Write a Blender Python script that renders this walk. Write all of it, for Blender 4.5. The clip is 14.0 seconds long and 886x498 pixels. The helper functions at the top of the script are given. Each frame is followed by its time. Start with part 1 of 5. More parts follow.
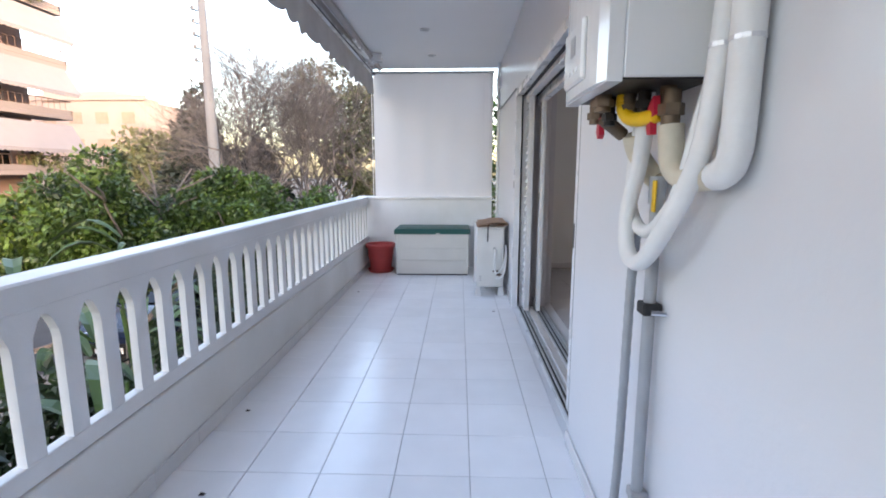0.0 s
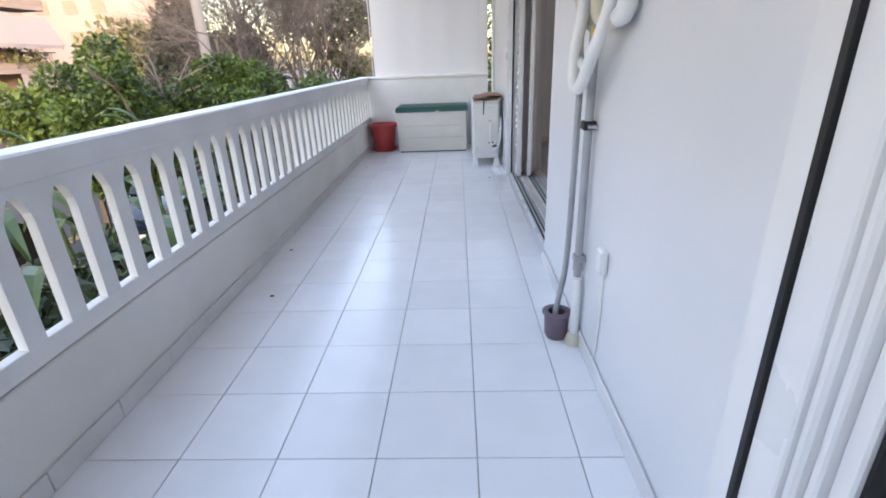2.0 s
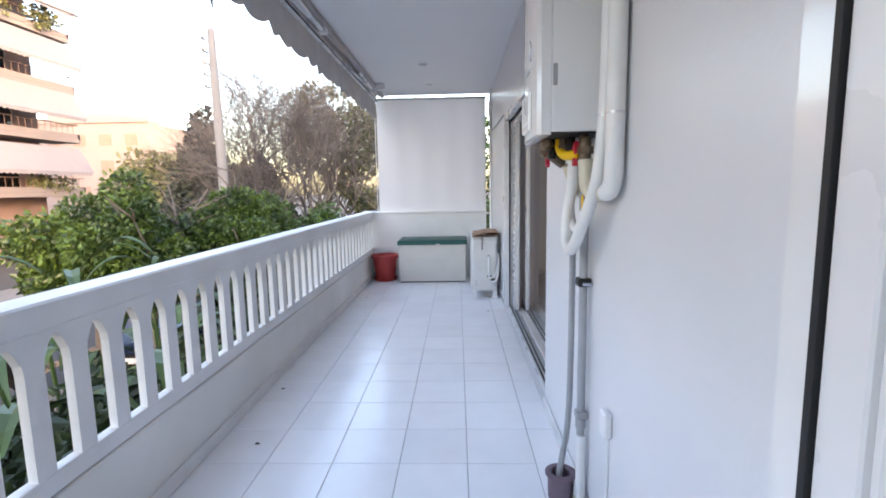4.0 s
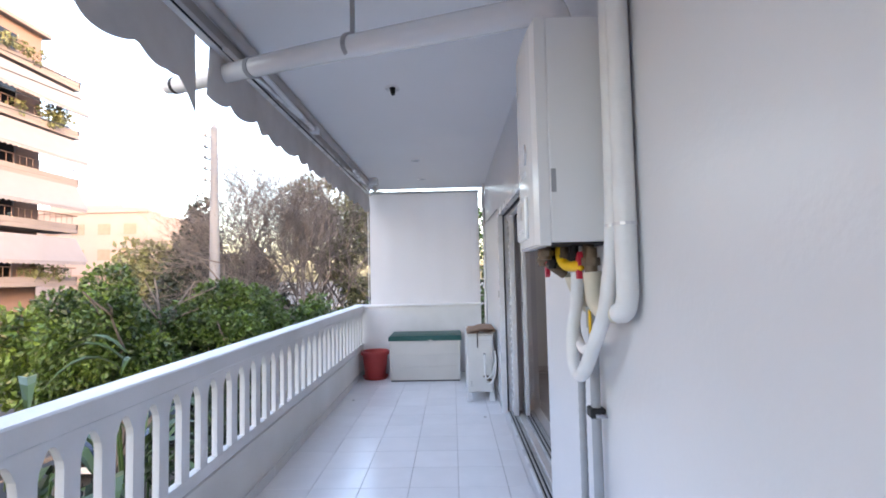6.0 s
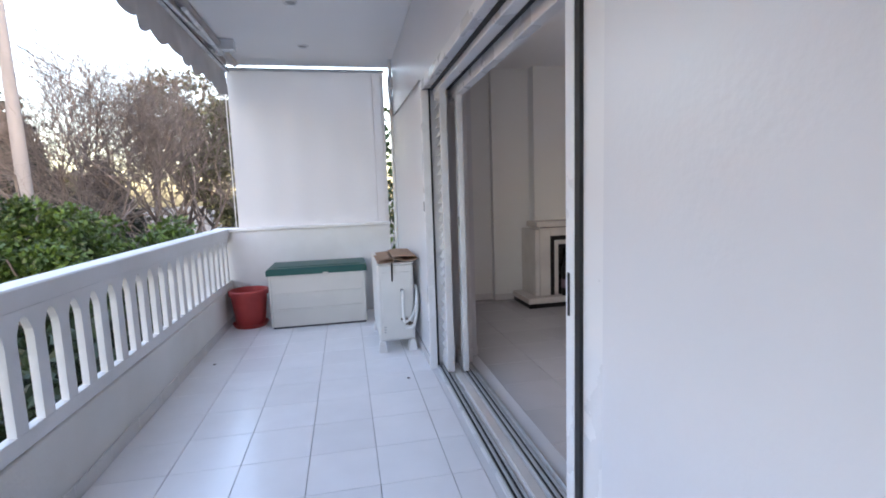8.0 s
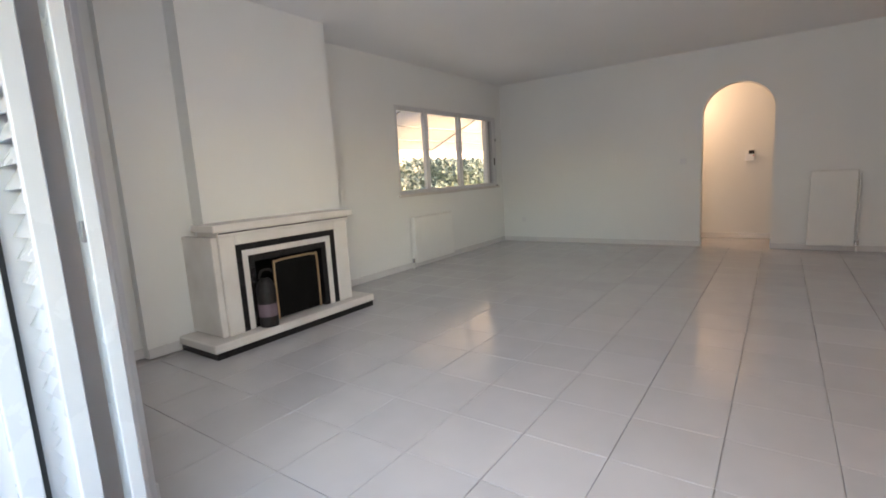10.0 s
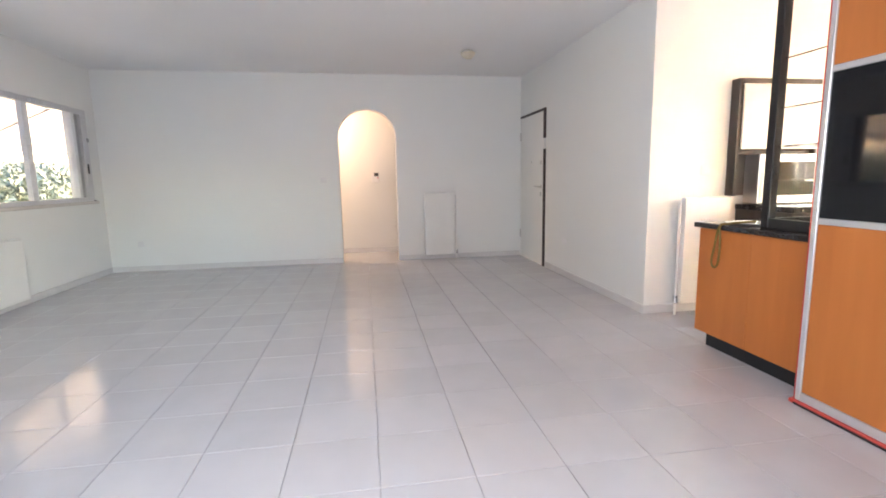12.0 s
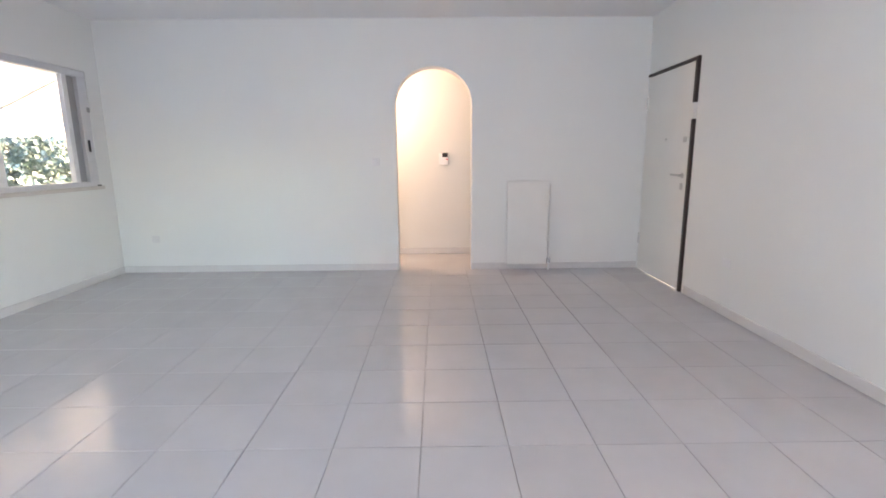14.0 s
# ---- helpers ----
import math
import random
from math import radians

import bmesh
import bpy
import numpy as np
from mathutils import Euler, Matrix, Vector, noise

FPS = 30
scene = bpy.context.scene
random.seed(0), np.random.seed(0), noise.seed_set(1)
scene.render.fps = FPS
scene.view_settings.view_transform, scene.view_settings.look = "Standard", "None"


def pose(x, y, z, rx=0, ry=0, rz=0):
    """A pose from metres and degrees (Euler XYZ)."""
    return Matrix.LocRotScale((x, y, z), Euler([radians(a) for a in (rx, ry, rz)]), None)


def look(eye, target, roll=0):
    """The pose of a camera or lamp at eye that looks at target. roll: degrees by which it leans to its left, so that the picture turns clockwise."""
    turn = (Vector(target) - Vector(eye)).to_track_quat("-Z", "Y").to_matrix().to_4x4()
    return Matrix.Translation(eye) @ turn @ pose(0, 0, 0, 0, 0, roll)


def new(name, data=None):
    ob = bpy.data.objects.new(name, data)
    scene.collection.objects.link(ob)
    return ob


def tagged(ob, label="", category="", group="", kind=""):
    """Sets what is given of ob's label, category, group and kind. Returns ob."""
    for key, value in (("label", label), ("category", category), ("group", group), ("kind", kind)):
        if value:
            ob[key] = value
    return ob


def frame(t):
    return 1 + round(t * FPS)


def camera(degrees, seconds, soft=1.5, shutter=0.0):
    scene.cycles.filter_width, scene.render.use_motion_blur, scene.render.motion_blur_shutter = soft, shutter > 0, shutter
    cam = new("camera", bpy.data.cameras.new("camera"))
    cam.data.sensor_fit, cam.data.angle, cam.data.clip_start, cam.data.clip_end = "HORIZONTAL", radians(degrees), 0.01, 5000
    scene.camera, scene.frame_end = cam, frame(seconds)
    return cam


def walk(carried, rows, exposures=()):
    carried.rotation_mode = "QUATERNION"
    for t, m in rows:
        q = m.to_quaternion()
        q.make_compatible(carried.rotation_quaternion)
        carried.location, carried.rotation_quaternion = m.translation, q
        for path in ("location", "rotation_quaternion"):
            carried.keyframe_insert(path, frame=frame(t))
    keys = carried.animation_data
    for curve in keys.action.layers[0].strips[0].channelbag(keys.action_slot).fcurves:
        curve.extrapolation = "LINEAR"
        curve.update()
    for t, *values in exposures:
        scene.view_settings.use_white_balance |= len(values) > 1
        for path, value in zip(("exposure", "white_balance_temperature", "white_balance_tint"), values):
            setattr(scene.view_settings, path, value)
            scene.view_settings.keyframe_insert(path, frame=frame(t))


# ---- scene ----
cam = camera(86.2, 14.0, soft=1.8)
PATH = [
    (0, (1.280, -0.545, 1.316), (1.213, 1.429, 1.003), 0.0),
    (0.2, (1.281, -0.720, 1.318), (1.216, 1.253, 1.000), -0.2),
    (0.5, (1.286, -0.995, 1.315), (1.229, 0.977, 0.986), -0.3),
    (0.7, (1.288, -1.076, 1.314), (1.231, 0.889, 0.947), -0.4),
    (1, (1.294, -1.165, 1.308), (1.235, 0.787, 0.878), -0.9),
    (1.5, (1.277, -1.200, 1.276), (1.217, 0.711, 0.689), -1.4),
    (2, (1.296, -1.158, 1.216), (1.219, 0.696, 0.470), -2.2),
    (2.5, (1.299, -1.155, 1.186), (1.218, 0.672, 0.376), -2.7),
    (3, (1.304, -1.150, 1.192), (1.221, 0.708, 0.456), -2.3),
    (3.5, (1.302, -1.145, 1.256), (1.225, 0.784, 0.733), -1.5),
    (4, (1.302, -1.138, 1.332), (1.238, 0.845, 1.080), -1.0),
    (4.2, (1.307, -1.128, 1.359), (1.245, 0.866, 1.219), -0.7),
    (6.3, (1.323, -0.792, 1.428), (1.296, 1.204, 1.538), -1.5),
    (6.5, (1.305, -0.693, 1.429), (1.301, 1.307, 1.478), -1.3),
    (7, (1.246, -0.355, 1.358), (1.325, 1.640, 1.251), -1.3),
    (7.2, (1.238, -0.173, 1.336), (1.359, 1.817, 1.179), -1.6),
    (9.3, (1.374, 1.818, 1.246), (2.563, 3.401, 0.962), -2.6),
    (9.5, (1.433, 1.933, 1.191), (2.770, 3.396, 0.918), -3.3),
    (10, (1.521, 2.279, 1.203), (3.127, 3.431, 0.902), -3.4),
    (10.5, (1.715, 2.530, 1.191), (3.544, 3.277, 0.877), -3.7),
    (11, (1.840, 2.675, 1.192), (3.794, 2.973, 0.885), -3.0),
    (11.5, (1.929, 2.857, 1.233), (3.903, 2.738, 0.930), -2.3),
    (12, (2.024, 2.834, 1.204), (3.978, 2.520, 0.912), -1.0),
    (12.5, (2.325, 2.851, 1.185), (4.283, 2.593, 0.874), -0.2),
    (13, (2.813, 2.801, 1.224), (4.782, 2.667, 0.900), 0.1),
    (13.5, (3.280, 2.801, 1.275), (5.247, 2.702, 0.927), -0.1),
    (14, (3.809, 2.732, 1.255), (5.773, 2.716, 0.879), -0.5),
]
EXPOSURES = [(0, 3.52, 7100, 21), (1.5, 3.5, 7250, 21), (2.5, 3.65, 7450, 21), (3.2, 3.65, 7450, 21), (4.2, 3.55, 7100, 21), (6.3, 3.53, 6950, 23), (7.2, 3.5, 6950, 23), (9.3, 3.8, 6950, 18), (9.6, 4.1, 7050, 16), (10.0, 4.6, 7200, 14), (10.5, 5.05, 7250, 13), (11.0, 5.35, 7000, 14), (11.5, 5.5, 6800, 15), (12.0, 5.5, 6650, 15), (13.0, 5.68, 6400, 15), (14.0, 5.66, 6350, 15)]
walk(cam, [(t, look(eye, target, roll)) for t, eye, target, roll in PATH], EXPOSURES)

# ---- world, sun, large lights ----
world = bpy.data.worlds.new("world")
scene.world = world
world.use_nodes = True
sky = world.node_tree.nodes.new("ShaderNodeTexSky")
sky.sky_type = "NISHITA"
sky.sun_disc = False
sky.sun_elevation = radians(11)
sky.sun_rotation = radians(140)
sky.dust_density = 3.0
sky.ozone_density = 1.0
background = world.node_tree.nodes["Background"]
background.inputs["Strength"].default_value = 0.15
world.node_tree.links.new(sky.outputs[0], background.inputs["Color"])


def lamp(name, kind, energy, colour, m, size=1.0, size_y=1.0):
    data = bpy.data.lights.new(name, kind)
    data.energy, data.color = energy, colour
    if kind == "AREA":
        data.shape, data.size, data.size_y = "RECTANGLE", size, size_y
    elif kind == "SUN":
        data.angle = radians(size)
    else:
        data.shadow_soft_size = size
    ob = new(name, data)
    ob.matrix_world = m
    return ob


sun_from = Vector((math.sin(radians(140)), math.cos(radians(140)), math.tan(radians(11))))
lamp("sun", "SUN", 0.25, (1.0, 0.72, 0.5), look(sun_from * 10, (0, 0, 0)), 0.6)
lamp("kitchen_window_light", "AREA", 0.5, (1.0, 0.985, 0.95), look((4.05, -3.37, 1.70), (5.0, 2.0, 0.0)), 2.1, 1.2)
# added fill lamp in the door opening, on top of the sky's own light
lamp("balcony_door_fill", "AREA", 1.5, (0.94, 0.97, 1.0), look((2.23, 2.90, 1.40), (6.0, 2.90, 1.25)), 2.4, 1.2)
lamp("hall_lamp_light", "POINT", 0.9, (1.0, 0.64, 0.40), pose(9.62, 3.75, 2.1), 0.06)

# ---- materials ----
def mat(name, col, rough=0.5, metal=0.0, var=0.05, scale=3.0, bump=0.0, bscale=80.0, col2=None, spec=0.5,
        rand=0.0, island=0.0, stretch=(1, 1, 1), glass=False, emit=0.0, thin=0.0):
    m = bpy.data.materials.new(name)
    m.use_nodes = True
    n, l = m.node_tree.nodes, m.node_tree.links
    b = n["Principled BSDF"]
    b.inputs["Roughness"].default_value = rough
    b.inputs["Metallic"].default_value = metal
    b.inputs["Specular IOR Level"].default_value = spec
    b.inputs["Base Color"].default_value = (*col, 1)
    if glass:
        b.inputs["Transmission Weight"].default_value = 1.0
        b.inputs["IOR"].default_value = 1.02 if thin else 1.45
        return m
    if emit:
        b.inputs["Emission Color"].default_value = (*col, 1)
        b.inputs["Emission Strength"].default_value = emit
    co = n.new("ShaderNodeTexCoord")
    mp = n.new("ShaderNodeMapping")
    mp.inputs["Scale"].default_value = stretch
    geo = n.new("ShaderNodeNewGeometry")
    l.new(geo.outputs["Position"], mp.inputs["Vector"])
    big = n.new("ShaderNodeTexNoise")
    big.inputs["Scale"].default_value = scale
    big.inputs["Detail"].default_value = 5
    l.new(mp.outputs[0], big.inputs["Vector"])
    ramp = n.new("ShaderNodeValToRGB")
    ramp.color_ramp.elements[0].position, ramp.color_ramp.elements[1].position = 0.3, 0.7
    lo = col2 if col2 else tuple(c * (1 - var) for c in col)
    hi = col if col2 else tuple(min(1, c * (1 + var)) for c in col)
    ramp.color_ramp.elements[0].color = (*lo, 1)
    ramp.color_ramp.elements[1].color = (*hi, 1)
    l.new(big.outputs["Fac"], ramp.inputs["Fac"])
    out = ramp.outputs["Color"]
    fine = n.new("ShaderNodeTexNoise")
    fine.inputs["Scale"].default_value = bscale
    fine.inputs["Detail"].default_value = 3
    l.new(mp.outputs[0], fine.inputs["Vector"])
    if rand or island:
        src = n.new("ShaderNodeObjectInfo").outputs["Random"] if rand else geo.outputs["Random Per Island"]
        amount = rand or island
        rng = n.new("ShaderNodeMapRange")
        rng.inputs["To Min"].default_value, rng.inputs["To Max"].default_value = 1 - amount, 1 + amount
        l.new(src, rng.inputs["Value"])
        hsv = n.new("ShaderNodeHueSaturation")
        l.new(rng.outputs[0], hsv.inputs["Value"])
        l.new(out, hsv.inputs["Color"])
        out = hsv.outputs["Color"]
    l.new(out, b.inputs["Base Color"])
    rr = n.new("ShaderNodeMapRange")
    rr.inputs["To Min"].default_value, rr.inputs["To Max"].default_value = rough * 0.8, min(1, rough * 1.2)
    l.new(big.outputs["Fac"], rr.inputs["Value"])
    l.new(rr.outputs[0], b.inputs["Roughness"])
    if bump:
        bp = n.new("ShaderNodeBump")
        bp.inputs["Strength"].default_value = bump
        bp.inputs["Distance"].default_value = 0.004
        l.new(fine.outputs["Fac"], bp.inputs["Height"])
        l.new(bp.outputs[0], b.inputs["Normal"])
    return m


M_WALL = mat("exterior_white_paint", (0.74, 0.74, 0.765), 0.32, var=0.02, scale=1.3, bump=0.25, bscale=45, col2=(0.69, 0.70, 0.72))
M_RAIL = mat("painted_concrete", (0.83, 0.82, 0.82), 0.5, scale=2.2, bump=0.35, bscale=60, col2=(0.72, 0.71, 0.70))
M_CURB = mat("stained_white_concrete", (0.82, 0.81, 0.79), 0.6, scale=1.2, bump=0.4, bscale=50, col2=(0.68, 0.66, 0.62))
M_CEIL = mat("ceiling_white", (0.88, 0.88, 0.89), 0.7, var=0.02, scale=0.8, bump=0.2, bscale=60)
M_ROOM = mat("room_white_paint", (0.80, 0.81, 0.80), 0.55, var=0.015, scale=0.9, bump=0.15, bscale=60)
M_TILE = mat("balcony_tile", (0.90, 0.90, 0.92), 0.2, var=0.025, scale=5, bump=0.06, bscale=25, rand=0.03)
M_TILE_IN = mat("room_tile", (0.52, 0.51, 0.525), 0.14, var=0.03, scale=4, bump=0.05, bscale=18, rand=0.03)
M_GROUT = mat("grout", (0.46, 0.45, 0.46), 0.9, var=0.15, scale=14)
M_BASE = mat("baseboard_tile", (0.70, 0.69, 0.69), 0.25, var=0.04, scale=5)
M_ALU = mat("white_aluminium", (0.80, 0.80, 0.81), 0.28, var=0.02, scale=4)
M_ALUG = mat("grey_aluminium", (0.52, 0.53, 0.54), 0.35, metal=0.7, var=0.06, scale=12, stretch=(1, 0.2, 1))
M_BLACK = mat("black_rubber", (0.012, 0.012, 0.013), 0.55, var=0.2, scale=20)
M_GLASS = mat("clear_glass", (1, 1, 1), 0.0, glass=True, thin=1)
M_BOILER = mat("enamel_white", (0.82, 0.82, 0.82), 0.13, var=0.01, scale=2)
M_GREYP = mat("grey_plastic", (0.33, 0.33, 0.34), 0.45, var=0.06, scale=9)
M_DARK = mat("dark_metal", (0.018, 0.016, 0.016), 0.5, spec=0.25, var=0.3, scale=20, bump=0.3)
M_RED = mat("red_plastic", (0.55, 0.02, 0.05), 0.4, var=0.08, scale=20)
M_YELLOW = mat("yellow_hose", (0.85, 0.50, 0.01), 0.45, var=0.07, scale=20)
# brass colour darkened to hold the shadow under the boiler
M_BRASS = mat("shadowed_brass", (0.16, 0.115, 0.08), 0.5, metal=0.6, var=0.3, scale=25, bump=0.3)
M_BEIGE = mat("beige_insulation", (0.72, 0.66, 0.53), 0.6, scale=14, bump=0.4, bscale=60, col2=(0.6, 0.54, 0.42))
M_HOSE = mat("white_insulation", (0.80, 0.80, 0.79), 0.45, var=0.04, scale=12, bump=0.3, bscale=70)
M_PIPE = mat("grey_pipe", (0.36, 0.37, 0.39), 0.5, var=0.08, scale=12, bump=0.2)
M_PURPLE = mat("purple_clay", (0.17, 0.12, 0.15), 0.6, var=0.08, scale=18, bump=0.2)
M_TERRA = mat("red_plastic_pot", (0.43, 0.05, 0.045), 0.5, var=0.1, scale=8, bump=0.15)
M_BOXB = mat("cream_plastic", (0.66, 0.63, 0.58), 0.5, var=0.03, scale=4, bump=0.1)
M_GREEN = mat("dark_green_plastic", (0.010, 0.088, 0.078), 0.45, var=0.1, scale=6, bump=0.15)
M_AC = mat("cream_enamel", (0.72, 0.71, 0.68), 0.4, var=0.03, scale=5, bump=0.05)
M_CARD = mat("cardboard", (0.36, 0.23, 0.16), 0.85, var=0.12, scale=9, bump=0.4, bscale=120)
M_SCREEN = mat("blind_fabric", (0.82, 0.79, 0.78), 0.8, var=0.03, scale=1.1, bump=0.3, bscale=220)
M_AWN = mat("awning_fabric", (0.62, 0.59, 0.58), 0.85, scale=5, bump=0.3, bscale=200, col2=(0.5, 0.47, 0.46))


def translucent(m, amount, colour):
    """Lets light pass through a thin cloth."""
    n, l = m.node_tree.nodes, m.node_tree.links
    t = n.new("ShaderNodeBsdfTranslucent")
    t.inputs["Color"].default_value = (*colour, 1)
    mix = n.new("ShaderNodeMixShader")
    mix.inputs[0].default_value = amount
    l.new(n["Principled BSDF"].outputs[0], mix.inputs[1])
    l.new(t.outputs[0], mix.inputs[2])
    l.new(mix.outputs[0], n["Material Output"].inputs["Surface"])


translucent(M_SCREEN, 0.55, (0.90, 0.86, 0.83))
translucent(M_AWN, 0.25, (0.7, 0.67, 0.65))
M_MARBLE = mat("white_marble", (0.74, 0.71, 0.68), 0.25, scale=3.5, col2=(0.64, 0.60, 0.57), bump=0.03)
M_BMARBLE = mat("black_marble", (0.012, 0.011, 0.012), 0.18, var=0.5, scale=18)
M_SOOT = mat("soot", (0.007, 0.0065, 0.006), 0.9, spec=0.1, var=0.3, scale=10, bump=0.5)
M_GOLD = mat("brass_trim", (0.55, 0.38, 0.22), 0.35, metal=0.9, var=0.1, scale=20)
M_RAD = mat("radiator_enamel", (0.80, 0.80, 0.78), 0.3, var=0.015, scale=5)
M_DOOR = mat("white_door_laminate", (0.80, 0.79, 0.76), 0.35, var=0.015, scale=4)
M_BROWN = mat("dark_brown_metal", (0.035, 0.022, 0.02), 0.45, var=0.2, scale=15)
M_ORANGE = mat("orange_wood_veneer", (0.58, 0.19, 0.045), 0.42, scale=2.5, stretch=(3, 3, 0.35), bump=0.06, col2=(0.48, 0.145, 0.03))
M_REDF = mat("red_lacquer", (0.58, 0.075, 0.06), 0.35, var=0.05, scale=9)
M_SILVER = mat("satin_aluminium", (0.68, 0.68, 0.70), 0.32, metal=0.6, var=0.03, scale=9)
M_BGLASS = mat("black_glass", (0.006, 0.006, 0.008), 0.05, var=0.2, scale=2)
# opaque grey-green that paints the bright reflection in the glass
M_REFLECT = mat("painted_reflection", (0.45, 0.48, 0.47), 0.08, var=0.03, scale=2)
M_CTOP = mat("black_worktop", (0.022, 0.018, 0.018), 0.2, var=0.4, scale=40)
M_WENGE = mat("wenge_wood", (0.045, 0.032, 0.026), 0.4, var=0.25, scale=6, stretch=(4, 4, 0.5))
M_CREAM = mat("cream_laminate", (0.75, 0.72, 0.66), 0.3, var=0.02, scale=4)
M_STEEL = mat("stainless_steel", (0.58, 0.57, 0.55), 0.3, metal=0.85, var=0.05, scale=12, stretch=(1, 1, 8))
M_PAPER = mat("paper", (0.80, 0.80, 0.80), 0.8, var=0.03, scale=10)
M_STRAP = mat("olive_strap", (0.16, 0.11, 0.02), 0.7, var=0.1, scale=30)
# the dark second colour paints shade between the leaf clumps
M_LEAF = mat("citrus_leaf", (0.095, 0.165, 0.028), 0.42, scale=2.2, col2=(0.016, 0.042, 0.01), island=0.45)
M_LEAF2 = mat("olive_leaf", (0.10, 0.115, 0.06), 0.55, scale=0.6, col2=(0.065, 0.075, 0.03), island=0.4)
M_LEAF3 = mat("conifer_needles", (0.028, 0.045, 0.03), 0.6, scale=0.8, col2=(0.016, 0.026, 0.02), island=0.35)
M_LEAF4 = mat("broad_leaf", (0.065, 0.12, 0.03), 0.4, scale=2, col2=(0.03, 0.06, 0.018), island=0.35)
# leaf colour kept very dark to carry the shade below the railing
M_LEAF5 = mat("shaded_dark_leaf", (0.03, 0.055, 0.018), 0.5, scale=2, col2=(0.014, 0.028, 0.012), island=0.4)
M_LEAF6 = mat("pale_shrub_leaf", (0.105, 0.14, 0.115), 0.5, scale=1.5, col2=(0.09, 0.12, 0.10), island=0.15)
M_BARK = mat("grey_bark", (0.17, 0.14, 0.125), 0.9, var=0.25, scale=6, bump=0.5, bscale=40)
M_TWIG = mat("bare_twigs", (0.15, 0.13, 0.125), 0.9, var=0.2, scale=2, island=0.25)
M_CONC = mat("pole_concrete", (0.30, 0.295, 0.31), 0.85, scale=1.5, bump=0.4, bscale=30, col2=(0.24, 0.235, 0.245))
M_SOIL = mat("soil", (0.07, 0.05, 0.035), 0.95, var=0.4, scale=4, bump=0.8, bscale=25)
M_PAVE = mat("pavement_slabs", (0.20, 0.19, 0.185), 0.85, var=0.12, scale=2, bump=0.3, bscale=40)
M_ROAD = mat("asphalt", (0.06, 0.06, 0.062), 0.9, var=0.2, scale=1.5, bump=0.5, bscale=70)
M_FAC = mat("facade_render", (0.17, 0.15, 0.16), 0.85, var=0.05, scale=0.7, bump=0.2)
M_FACB = mat("facade_brownish", (0.17, 0.115, 0.108), 0.85, var=0.08, scale=0.7)
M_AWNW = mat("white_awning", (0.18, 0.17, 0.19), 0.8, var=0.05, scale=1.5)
M_AWNC = mat("pale_awning", (0.50, 0.49, 0.50), 0.85, var=0.06, scale=2)
translucent(M_AWNC, 0.3, (0.52, 0.52, 0.54))
# shade is in this base colour, which dims the view through the window
M_HOUSE = mat("shade_toned_render", (0.17, 0.18, 0.17), 0.9, var=0.1, scale=0.6)
# window colour lies near the wall's, painting in the distance haze
M_FARW = mat("hazed_window", (0.20, 0.145, 0.125), 0.6, var=0.1, scale=2)
M_FARB = mat("far_render", (0.235, 0.195, 0.20), 0.9, var=0.05, scale=0.4)
M_IRON = mat("black_iron", (0.02, 0.02, 0.021), 0.5, var=0.2, scale=10)
M_CAR = mat("dark_blue_car_paint", (0.012, 0.02, 0.05), 0.15, var=0.1, scale=2)
M_CHROME = mat("chrome", (0.7, 0.7, 0.72), 0.12, metal=1.0, var=0.02)
M_LAMPW = mat("lamp_glass_warm", (1.0, 0.8, 0.55), 0.4, emit=0.3)


